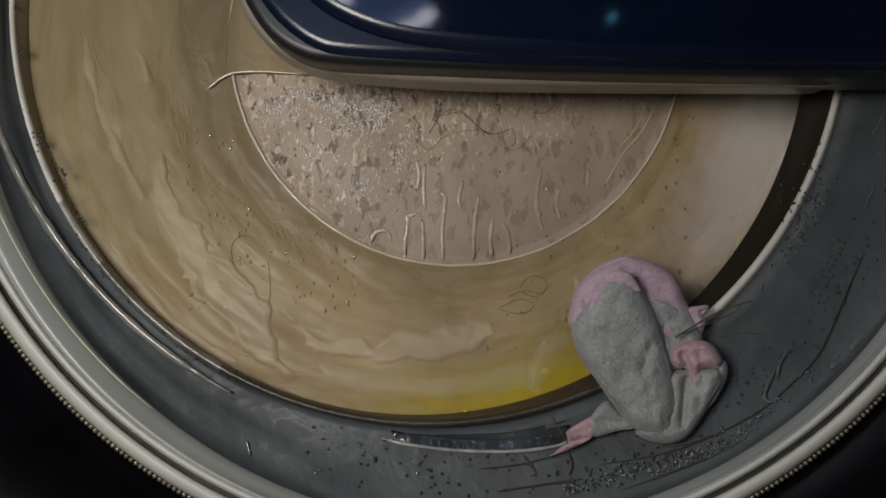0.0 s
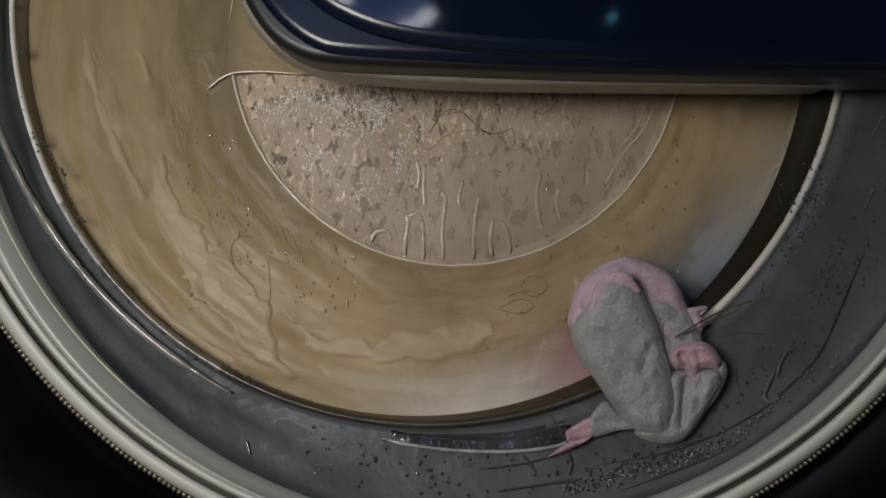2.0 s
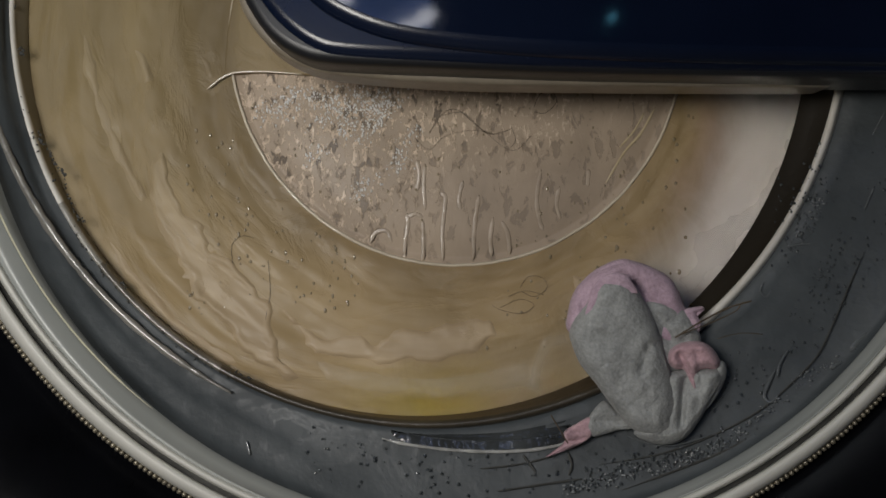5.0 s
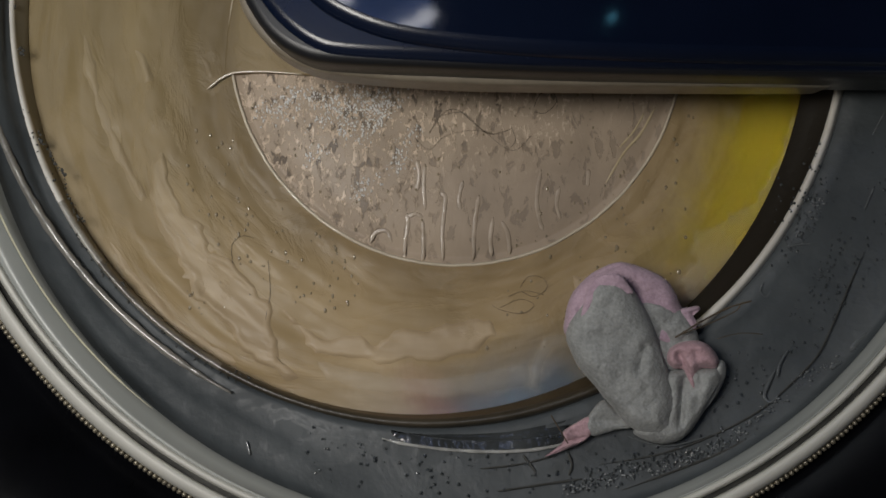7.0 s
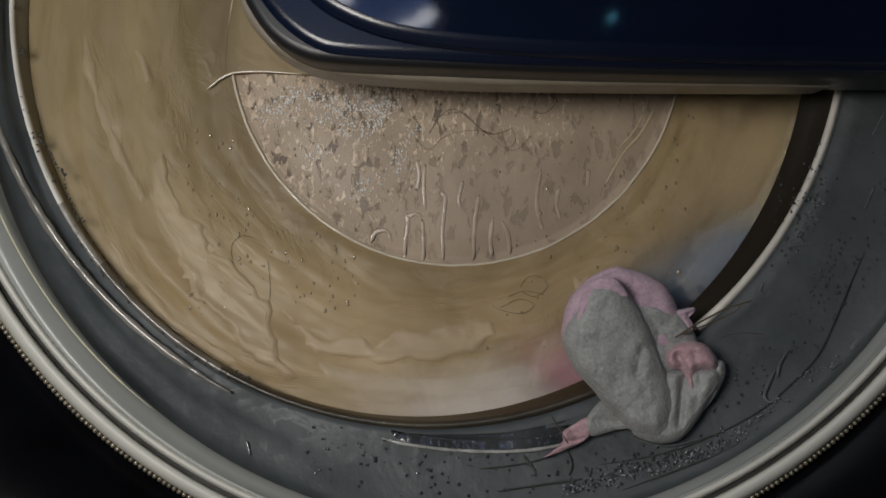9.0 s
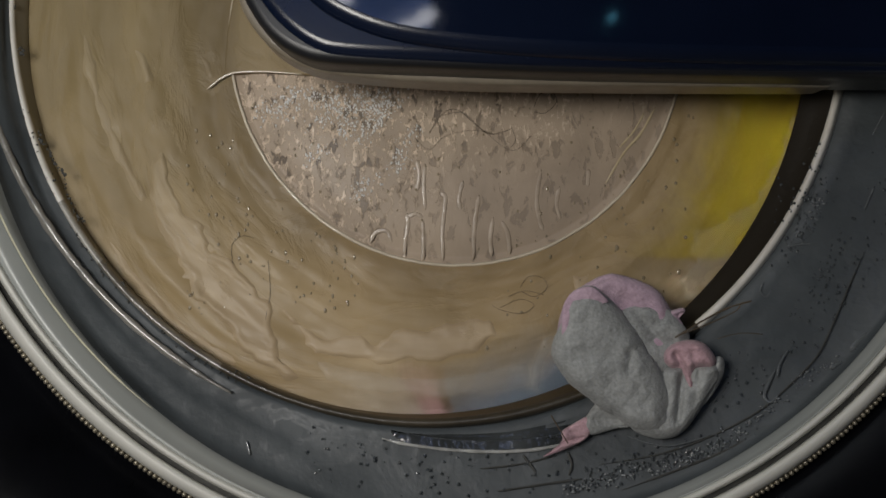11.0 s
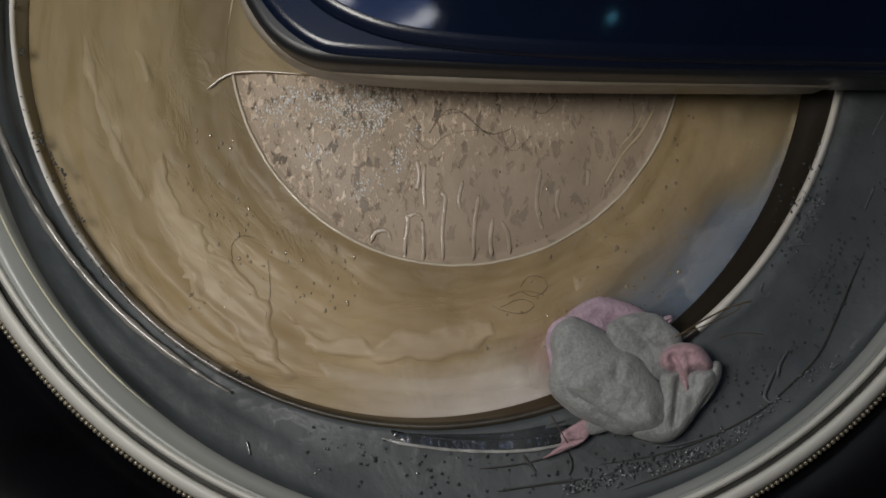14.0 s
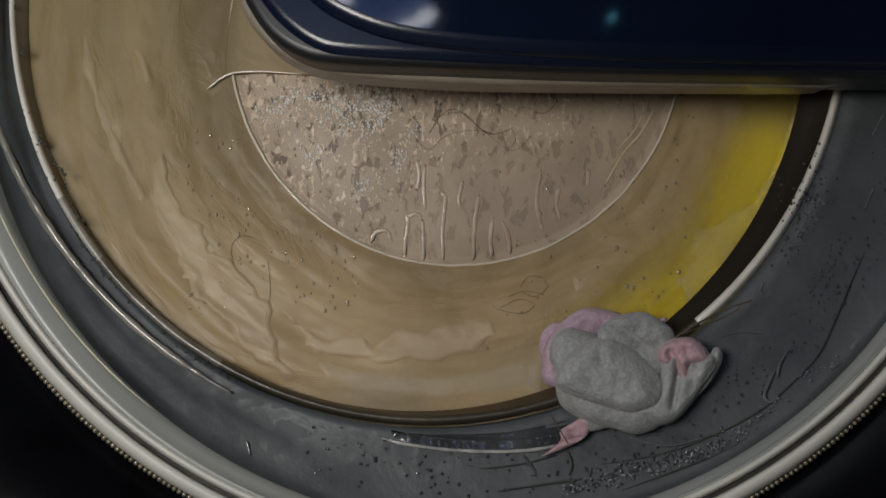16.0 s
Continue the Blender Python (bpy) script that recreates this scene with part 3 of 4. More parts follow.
def visor(m):
    def line(pts, y):
        return [(p.x, p.z) for p in smooth_line([spot(u, v, y) for u, v in pts], 4)]
    shape = [(415, -420), (415, -120), (422, -30), (440, 15), (475, 62), (530, 97), (600, 110), (800, 119), (1000, 126), (1300, 131), (1700, 134), (1760, 120), (1770, -120), (1770, -420)]
    y = -0.020
    v = part("door_visor", slab(line(shape, y), y, 0.002, 0.0035), VISOR_EDGE, m, "glossy dark blue plastic visor over the porthole")
    face = [(470, -420), (470, -140), (490, -60), (540, -8), (590, 30), (680, 66), (800, 86), (1000, 101), (1300, 110), (1660, 114), (1700, 100), (1710, -100), (1710, -420)]
    raised = part("visor_face", slab(line(face, y - 0.004), y - 0.006, y + 0.001, 0.005, 8), VISOR_FACE, v, "raised blue-black glossy face")
    raised.data.materials.append(VISOR_BLUE)
    for p in raised.data.polygons:
        p.material_index = 1 if len(p.vertices) < 5 else 0
    slope = [(425, -420), (425, -130), (436, -40), (462, 8), (500, 50), (550, 84), (610, 99), (800, 109), (1000, 117), (1300, 123), (1690, 126), (1740, 110), (1750, -110), (1750, -420)]
    part("visor_slope", slab(line(slope, y - 0.002), y - 0.002, y + 0.001, 0.0045, 6), VISOR_BLUE, v)
    rim = [(412, -420), (412, -100), (420, -15), (437, 32), (477, 82), (535, 117), (610, 134), (800, 148), (1000, 152), (1300, 154), (1450, 154), (1474, 150), (1480, 140), (1470, 120), (1466, -100), (1466, -420)]
    part("visor_trim", slab(line(rim, -0.004), -0.006, 0.008, 0.002), TRIM, v, "smoky grey plastic trim under the visor")
    wing = [(1474, 150), (1500, 153), (1568, 143), (1700, 130), (1760, 118), (1760, -120), (1470, -120)]
    part("visor_wing", slab([(p.x, p.z) for p in (spot(a, b, 0.0) for a, b in wing)], 0.0, 0.003, 0.0008), VISOR_EDGE, v)


# ---- the load in the drum ----
HUB = spot(960, 370, 0.07)


def drum():
    e = empty("drum", HUB)
    tagged(e, "steel drum of the washing machine, spinning", "drum")
    bm = bmesh.new()
    seg = 96
    rings = []
    for r, y in ((0.232, -0.015), (0.235, 0.0), (0.235, 0.38), (0.22, 0.39), (0.002, 0.39)):
        rings.append([bm.verts.new((r * math.cos(2 * math.pi * k / seg), y, -r * math.sin(2 * math.pi * k / seg))) for k in range(seg)])
    for a, b in zip(rings, rings[1:]):
        for k in range(seg):
            bm.faces.new((a[k], a[(k + 1) % seg], b[(k + 1) % seg], b[k]))
    bmesh.ops.recalc_face_normals(bm, faces=bm.faces)
    part("drum_shell", bm, STEEL, e)
    return e


def garment(name, a0, a1, material, label, seed, drag=(240, 240)):
    """Wet cloth flung against the drum: a crumpled sector between two angles, its edges dragged on towards the hub."""
    bm = bmesh.new()
    na, nr = int((a1 - a0) / 1.5), 26
    grid = []
    for i in range(na + 1):
        row = []
        f = i / na
        edge = min(1, 6 * f, 6 * (1 - f))
        for j in range(nr + 1):
            g = j / nr
            r = 0.03 + 0.197 * g
            side = round(a0 if f < 0.5 else a1) % 360
            wob = 9.0 * noise.noise(Vector((side * 0.37, g * 4, 0.5))) + 5.0 * noise.noise(Vector((side * 0.37, g * 13, 2.5)))
            a = radians(a0 + (a1 - a0) * f + wob * (1 - edge) + (drag[0] + (drag[1] - drag[0]) * f) * max(-0.012, 0.115 - r))
            p = Vector((math.cos(a) * r, seed, math.sin(a) * r))
            h = 0.006 * noise.noise(p * 22) + 0.003 * noise.noise(p * 60 + Vector((5, 0, 2)))
            y = -0.004 + 0.02 * (1 - g) ** 2 + h + 0.012 * (1 - edge)
            row.append(bm.verts.new((r * math.cos(a), y, -r * math.sin(a))))
        grid.append(row)
    back = [[bm.verts.new((grid[i][j].co.x, 0.12, grid[i][j].co.z)) for j in (0, nr)] for i in (0, na)]
    for a, b in zip(grid, grid[1:]):
        for j in range(nr):
            bm.faces.new((a[j], a[j + 1], b[j + 1], b[j]))
    for i, side in ((0, back[0]), (na, back[1])):
        bm.faces.new([*grid[i], side[1], side[0]])
    bmesh.ops.recalc_face_normals(bm, faces=bm.faces)
    ob = mesh_object(name, bm, material)
    ob.location = HUB
    return tagged(ob, label, "laundry", "laundry in the drum")


# ---- the sock ----
def pad(outline, y, thick, soft, seed, creases=(), wrinkle=1.0):
    """A limp layer of knit with the given outline: thick in the middle, rolled off over soft towards its edge, with creases."""
    centre = Vector((sum(p[0] for p in outline) / len(outline), sum(p[1] for p in outline) / len(outline)))
    loop = smooth_line([Vector((a, b, 0)) for a, b in (outline[-1], *outline, outline[0], outline[1])], 5)[5:-5]
    edge = [Vector((p.x, p.y)) for p in loop[:-1]]
    seg, rings = len(edge), 22
    edge = [centre + (p - centre) * (1 + 0.012 * noise.noise(Vector((p.x * 0.06, p.y * 0.06, seed)))) for p in edge]
    bm = bmesh.new()

    def lift(q):
        d = min((q - p).length for p in edge)
        roll = (max(0.0, 1 - (1 - min(1, d / soft)) ** 2)) ** 0.5
        w = Vector((q.x * 0.012, q.y * 0.012, seed))
        h = thick + wrinkle * (0.0016 * noise.noise(w) + 0.0012 * noise.noise(w * 2.3) + 0.0006 * noise.noise(w * 5))
        for (x0, z0, x1, z1, width, deep) in creases:
            along = Vector((x1 - x0, z1 - z0))
            f = max(0, min(1, (q - Vector((x0, z0))).dot(along) / along.length_squared))
            h -= deep * math.exp(-((q - Vector((x0, z0)) - along * f).length / width) ** 2)
        return roll * h
    front, back = [], []
    for i in range(1, rings + 1):
        k = 1 - (1 - i / rings) ** 1.5
        row, low = [], []
        for p in edge:
            q = centre + (p - centre) * k
            h = lift(q) if i < rings else 0.0
            row.append(bm.verts.new(spot(q.x, q.y, y - h)))
            low.append(row[-1] if i == rings else bm.verts.new(spot(q.x, q.y, y + h * 0.35)))
        front.append(row)
        back.append(low)
    for layer in (front, back):
        mid = bm.verts.new(sum((v.co for v in layer[0]), Vector()) / seg)
        for k in range(seg):
            bm.faces.new((mid, layer[0][k], layer[0][(k + 1) % seg]))
        for a, b in zip(layer, layer[1:]):
            for k in range(seg):
                bm.faces.new((a[k], a[(k + 1) % seg], b[(k + 1) % seg], b[k]))
    bmesh.ops.recalc_face_normals(bm, faces=bm.faces)
    return bm


SOCK_Y = 0.009


def sock():
    base = spot(1170, 720, SOCK_Y + 0.006)
    e = empty("sock", base)
    tagged(e, "wet grey sock with a pink toe caught in the door seal", "sock")
    made = {}
    # parts are keyed about the sock's own origin
    specs = (
        ("toe", SOCK_PINK, ([(1010, 582), (1008, 550), (1018, 515), (1040, 486), (1072, 464), (1110, 453), (1150, 464), (1186, 483), (1204, 507), (1216, 537), (1230, 565), (1236, 598), (1190, 612), (1130, 610), (1060, 600)],
            SOCK_Y + 0.0055, 0.0060, 22, 3, ((1050, 478, 1105, 458, 5, 0.0022), (1128, 500, 1180, 560, 12, 0.002), (1030, 520, 1045, 560, 6, 0.0014))), "lilac pink toe, wet and creased"),
        ("upper", SOCK_GREY, ([(1120, 545), (1150, 530), (1185, 533), (1214, 545), (1230, 568), (1244, 600), (1222, 645), (1165, 660), (1130, 610)],
            SOCK_Y + 0.0026, 0.0048, 20, 11, ((1160, 540, 1190, 600, 9, 0.0018),)), "grey knit upper"),
        ("instep", SOCK_GREY, ([(1012, 590), (1022, 560), (1046, 530), (1052, 508), (1068, 490), (1090, 481), (1112, 484), (1128, 502), (1152, 540), (1170, 580), (1182, 625), (1192, 680), (1150, 720), (1090, 712), (1058, 676), (1030, 640)],
            SOCK_Y, 0.0100, 34, 5, ((1138, 645, 1152, 612, 7, 0.0030), (1152, 612, 1172, 606, 6, 0.0022), (1060, 600, 1110, 612, 14, 0.0010), (1080, 655, 1140, 652, 12, 0.0012))), "grey knit instep"),
        ("toe_cap", SOCK_PINK, ([(1040, 556), (1046, 530), (1052, 508), (1068, 489), (1090, 480), (1112, 483), (1127, 500), (1134, 516), (1112, 512), (1088, 518), (1066, 534), (1052, 556)],
            SOCK_Y - 0.0068, 0.0022, 26, 7, (), 0.4), "lilac pink cap of the toe"),
        ("foot", SOCK_GREY, ([(1040, 640), (1075, 615), (1120, 610), (1160, 620), (1184, 645), (1195, 680), (1200, 714), (1198, 742), (1188, 763), (1170, 773), (1146, 769), (1118, 756), (1094, 728), (1066, 690)],
            SOCK_Y - 0.0012, 0.0102, 40, 6, ((1140, 652, 1156, 626, 8, 0.0028), (1165, 765, 1192, 740, 8, 0.0012), (1192, 740, 1190, 700, 7, 0.0014), (1100, 680, 1140, 720, 20, 0.0010))), "grey knit foot with a rounded heel"),
        ("leg", SOCK_GREY, ([(1180, 664), (1212, 654), (1250, 652), (1274, 652), (1280, 672), (1262, 706), (1240, 745), (1214, 776), (1184, 787), (1150, 782), (1124, 764), (1165, 745), (1182, 715)],
            SOCK_Y + 0.0016, 0.0080, 20, 14, ((1214, 672, 1208, 752, 6, 0.0034), (1245, 660, 1236, 720, 8, 0.0016), (1222, 660, 1226, 690, 8, 0.003))), "grey knit leg, doubled over"),
        ("leg_fold", SOCK_GREY, ([(1260, 668), (1272, 640), (1286, 642), (1288, 664), (1278, 690), (1262, 714), (1250, 726), (1252, 700)],
            SOCK_Y + 0.0030, 0.0060, 12, 15, ()), "loose grey layer of the leg"),
        ("cuff", SOCK_ROSE, ([(1186, 640), (1188, 622), (1206, 607), (1236, 602), (1262, 612), (1279, 638), (1272, 652), (1250, 652), (1238, 664), (1236, 690), (1226, 676), (1214, 654), (1198, 652)],
            SOCK_Y - 0.0002, 0.0078, 16, 17, ((1208, 628, 1230, 668, 7, 0.0028), (1238, 625, 1244, 650, 6, 0.0012))), "pink ribbed cuff"),
        ("tab", SOCK_PINK, ([(1218, 548), (1236, 542), (1252, 541), (1254, 548), (1241, 553), (1248, 572), (1241, 592), (1228, 580)], SOCK_Y + 0.003, 0.0030, 8, 19, (), 0.3), "pink loose edge"),
        ("tail", SOCK_GREY, ([(1072, 710), (1098, 730), (1126, 757), (1096, 763), (1054, 774), (1040, 760), (1046, 738)], SOCK_Y + 0.005, 0.0035, 12, 21, ((1060, 745, 1100, 748, 7, 0.0012),), 0.5), "thin grey end"),
        ("tail_tip", SOCK_ROSE, ([(1050, 738), (1056, 762), (1042, 780), (1014, 794), (990, 803), (970, 809), (988, 795), (1004, 780), (1003, 764), (1024, 750)], SOCK_Y + 0.0045, 0.0030, 8, 23, ((1008, 782, 1040, 776, 4, 0.0016), (1018, 760, 1030, 770, 6, 0.0010)), 0.4), "rose pink twisted tip"),
    )
    for name, material, args, label in specs:
        bm = pad(*args)
        bmesh.ops.translate(bm, vec=-base, verts=bm.verts)
        made.setdefault(name, []).append(part(name, bm, material, e, label))
    return e, made, base


# ---- water, hair ----
def group_of(name, label, category, bm, material, kind=""):
    ob = mesh_object(name, bm, material)
    return tagged(ob, label, category, kind=kind)


def drops(m):
    rnd = random.Random(4)

    def bead(bm, p, r, tall=1.0):
        ball(bm, 2, r, Matrix.LocRotScale(p, None, (1, 0.55, tall)))
    bm = bmesh.new()
    for _ in range(120):
        a, q = rnd.uniform(0, math.pi), rnd.random() ** 0.5
        u, v = END[0] + 392 * q * math.cos(a), END[1] + 392 * q * math.sin(a)
        if v < 150:
            continue
        bead(bm, end_point(u, v, 0.0001), rnd.uniform(0.0002, 0.0006), rnd.uniform(1, 1.6))
    for _ in range(150):
        u, v = rnd.uniform(330, 640), rnd.uniform(230, 560)
        if math.hypot(u - END[0], v - END[1]) > 415:
            bead(bm, bowl_point(u, v), rnd.uniform(0.0003, 0.0007), rnd.uniform(1, 1.8))
    for _ in range(110):
        u, v = rnd.uniform(860, 1240), rnd.uniform(170, 620)
        if math.hypot(u - END[0], v - END[1]) > 410:
            bead(bm, bowl_point(u, v), rnd.uniform(0.0003, 0.0009), rnd.uniform(1, 1.5))
    froth = bmesh.new()
    for cu, cv in ((512, 172), (560, 180), (600, 192), (640, 185), (662, 216), (690, 192), (648, 238), (618, 222), (702, 292), (642, 330), (560, 272), (722, 250), (575, 205), (668, 190), (470, 190), (500, 200), (540, 165), (590, 168), (630, 170), (610, 205), (676, 172), (655, 205)):
        for _ in range(55):
            k = rnd.gauss(0, 16)
            u, v = cu + k * 0.8 + rnd.gauss(0, 7), cv - k * 0.6 + rnd.gauss(0, 9)
            if v > 152:
                ball(froth, 1, rnd.choice((0.00014, 0.0002, 0.0003, 0.0005)), Matrix.LocRotScale(end_point(u, v, 0.00025), None, (1, 0.5, rnd.uniform(1, 1.9))))
    group_of("froth", "white froth clinging to the bowl end", "water", froth, FROTH, "stuff")
    group_of("water_drops", "clear water drops on the glass bowl", "water", bm, DROP, "stuff")
    bm = bmesh.new()
    for _ in range(800):
        k = rnd.random()
        if k < 0.3:
            u, v = rnd.gauss(1440, 28), rnd.gauss(420, 60)
        elif k < 0.62:
            u = rnd.uniform(1000, 1340)
            v = 860 - (u - 1000) * 0.26 + rnd.gauss(0, 12)
        else:
            a, r = radians(rnd.uniform(8, 110)), rnd.uniform(765, 870)
            u, v = 812 + r * math.cos(a), 20 + r * math.sin(a)
        bead(bm, seal_point(u, v, 0.0002), rnd.uniform(0.0002, 0.0006), rnd.uniform(1, 1.4))
    foam = bmesh.new()
    for line, n in (([(1000, 868), (1060, 852), (1130, 836), (1200, 818), (1270, 786), (1330, 750), (1400, 690), (1470, 640)], 280), ([(1450, 350), (1450, 390), (1440, 430)], 70)):
        way = smooth_line([Vector((a, b, 0)) for a, b in line], 12)
        for _ in range(n):
            p = rnd.choice(way) + Vector((rnd.gauss(0, 9), rnd.gauss(0, 6), 0))
            ball(foam, 1, rnd.choice((0.00012, 0.0002, 0.0003, 0.0005)), Matrix.LocRotScale(seal_point(p.x, p.y, 0.0001), None, (rnd.uniform(1, 2), 0.4, 1)))
    group_of("foam", "grey foam drying along the rubber seal", "water", foam, FOAM, "stuff")
    group_of("seal_drops", "fine water drops on the grey rubber seal", "water", bm, DROP_GREY, "stuff")


def ridge(points, on, radius, material, name, label, flat=0.5):
    bm = tube([on(u, v) for u, v in points], radius, flat, 8)
    return tagged(mesh_object(name, bm, material), label, "water")


def water_sheet(outline, material, label, seed, rough=10.0, high=0.0008):
    """A thin film of water on the bowl: swells to its height inside a ragged outline and sinks under the glass outside it."""
    xs, zs = [p[0] for p in outline], [p[1] for p in outline]
    step, pad = 5.0, 14
    nx, nz = int((max(xs) - min(xs) + 2 * pad) / step) + 1, int((max(zs) - min(zs) + 2 * pad) / step) + 1

    def inside(u, v):
        d, hit = 1e9, False
        for (ax, az), (bx, bz) in zip(outline, outline[1:] + outline[:1]):
            px, pz = bx - ax, bz - az
            t = max(0, min(1, ((u - ax) * px + (v - az) * pz) / (px * px + pz * pz)))
            d = min(d, math.hypot(u - ax - t * px, v - az - t * pz))
            if (az > v) != (bz > v) and u < ax + (v - az) * px / pz:
                hit = not hit
        return d if hit else -d
    bm = bmesh.new()
    grid = {}
    for i in range(nx):
        for j in range(nz):
            u, v = min(xs) - pad + i * step, min(zs) - pad + j * step
            q = Vector((u * 0.02, v * 0.02, seed))
            d = inside(u, v) + rough * noise.noise(q) * 1.4 + rough * 0.7 * noise.noise(q * 3.1)
            if d > -10:
                e = max(-1.0, min(1.0, d / 10))
                if e < 0:
                    e *= 3
                crest = math.exp(-((d - 6) / 5) ** 2) * 0.75
                grid[i, j] = bm.verts.new(bowl_point(u, v, high * (e * 0.8 + crest)) - bowl_o)
    for (i, j), a in grid.items():
        quad = [grid.get(k) for k in ((i, j), (i + 1, j), (i + 1, j + 1), (i, j + 1))]
        if all(quad):
            bm.faces.new(quad)
    bmesh.ops.recalc_face_normals(bm, faces=bm.faces)
    loose = [v for v in bm.verts if not v.link_faces]
    bmesh.ops.delete(bm, geom=loose, context="VERTS")
    ob = mesh_object("water_sheet", bm, material)
    ob.location = bowl_o
    ob.visible_shadow = False
    return tagged(ob, label, "water")


def streaks():
    say = "ragged film of soapy water on the glass bowl"
    water_sheet([(285, 255), (298, 320), (350, 390), (376, 440), (430, 485), (476, 540), (492, 630), (520, 665), (450, 640), (372, 550), (318, 470), (285, 390), (268, 310)], SHEET, say, 1)
    water_sheet([(500, 548), (530, 572), (570, 596), (640, 602), (665, 612), (700, 578), (760, 586), (868, 568), (880, 590), (840, 625), (740, 640), (640, 640), (560, 618)], SHEET, say, 2)
    water_sheet([(560, 640), (660, 662), (760, 672), (860, 660), (935, 640), (940, 680), (800, 700), (660, 692), (580, 668)], CLEAR_SHEET, "clear ragged film of water at the bowl's rim", 3, 6, 0.0005)
    water_sheet([(150, 60), (165, 110), (185, 190), (222, 275), (262, 350), (250, 360), (205, 280), (170, 200), (148, 110)], SHEET, say, 4, 5, 0.0005)
    water_sheet([(190, 420), (230, 475), (300, 550), (372, 612), (440, 650), (400, 645), (300, 575), (220, 485)], SHEET, say, 5, 5, 0.0005)
    water_sheet([(1396, 236), (1392, 290), (1368, 318), (1344, 352), (1322, 380), (1268, 406), (1243, 414), (1226, 452), (1206, 492), (1216, 520), (1288, 462), (1346, 378), (1394, 284), (1412, 210)], CLEAR_SHEET, "clear ragged film of water at the bowl's rim", 6, 13, 0.0006)
    water_sheet([(240, 90), (258, 100), (268, 140), (256, 145)], SHEET, say, 7, 4, 0.0006)
    water_sheet([(355, 100), (372, 112), (380, 140), (366, 138)], SHEET, say, 8, 4, 0.0006)
    water_sheet([(1010, 486), (1030, 492), (1045, 480), (1036, 505), (1020, 515)], SHEET, say, 9, 4, 0.0006)
    ridge([(1160, 190), (1135, 235), (1105, 270), (1072, 325)], lambda a, b: end_point(a, b, 0.0001), 0.0006, BEAD, "water_run", "runnel of water on the bowl end", 0.3)
    ridge([(1140, 200), (1122, 232), (1096, 262)], lambda a, b: end_point(a, b, 0.0001), 0.0005, BEAD, "water_run", "runnel of water on the bowl end", 0.3)
    water_sheet([(1000, 590), (962, 600), (944, 640), (938, 684), (952, 690), (958, 645), (974, 614), (1002, 604)], CLEAR_SHEET, "clear ragged film of water at the bowl's rim", 11, 3, 0.0005)
    for pts in (
        [(716, 462), (717, 430), (722, 395), (720, 378)], [(748, 464), (749, 425), (748, 390)], [(722, 384), (735, 379), (748, 384)], [(784, 462), (783, 410), (788, 352), (780, 342)], [(838, 460), (840, 400), (848, 345)],
        [(870, 454), (868, 420), (873, 385)], [(902, 450), (899, 415), (888, 392)], [(655, 430), (665, 412), (685, 410), (693, 428)], [(738, 284), (742, 310), (738, 338)], [(752, 290), (750, 335), (753, 372)], [(958, 300), (950, 350), (955, 390), (962, 408)], [(820, 320), (812, 352), (815, 372)],
        [(990, 330), (985, 362), (992, 388)], [(1042, 300), (1040, 330)],
    ):
        ridge(pts, lambda a, b: end_point(a, b, 0.0), 0.0009, RUN, "water_run", "runnel of water on the bowl end", 0.12)
    trail = "shiny water trail on the grey rubber seal"
    for pts, r in (([(1372, 655), (1360, 680), (1353, 702), (1364, 712), (1378, 700)], 0.0007), ([(1395, 436), (1420, 432), (1450, 430)], 0.0006), ([(1540, 590), (1518, 606), (1506, 622)], 0.0014), ([(1490, 640), (1470, 652)], 0.0012), ([(435, 780), (442, 806)], 0.0007),
                   ([(1352, 500), (1346, 515), (1356, 526), (1366, 512)], 0.0005), ([(1395, 620), (1380, 645), (1376, 668)], 0.0006), ([(1568, 196), (1540, 250), (1525, 300)], 0.0005), ([(1548, 330), (1530, 372)], 0.0005),
                   ([(1110, 772), (1180, 790), (1260, 770)], 0.0004)):
        ridge(pts, seal_point, r * 0.8, BEAD_GREY, "water_trail", trail, 0.3)
    for pts, r in (([(1530, 446), (1506, 500), (1478, 566), (1448, 628), (1404, 676), (1340, 730), (1250, 776), (1160, 806), (1060, 822)], 0.00035), ([(1568, 560), (1520, 625), (1450, 695), (1380, 745), (1290, 795), (1200, 832), (1100, 868)], 0.0005),
                   ([(850, 830), (920, 822), (985, 806)], 0.0004), ([(925, 806), (938, 822), (948, 836)], 0.0005), ([(1004, 800), (1012, 822), (1006, 842)], 0.0005), ([(880, 870), (960, 858), (1030, 848)], 0.0005)):
        ridge(pts, lambda u, v: seal_point(u, v, 0.0001), r, GROOVE, "seal_crease", "dark crease in the wet rubber seal", 0.25)
    # pale bead for the highlight on the lowest fold's water, dark pool behind it
    ridge([(676, 776), (705, 784), (740, 790), (800, 797), (870, 800), (940, 797), (990, 788), (1010, 778)], lambda u, v: seal_point(u, v, 0.0006), 0.0007, WATER_GLINT, "glint_line", "pale highlight line along the rinse water in the seal", 0.6)
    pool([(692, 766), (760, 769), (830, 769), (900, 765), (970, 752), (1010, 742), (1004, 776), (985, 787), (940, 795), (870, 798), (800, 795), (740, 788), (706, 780)])


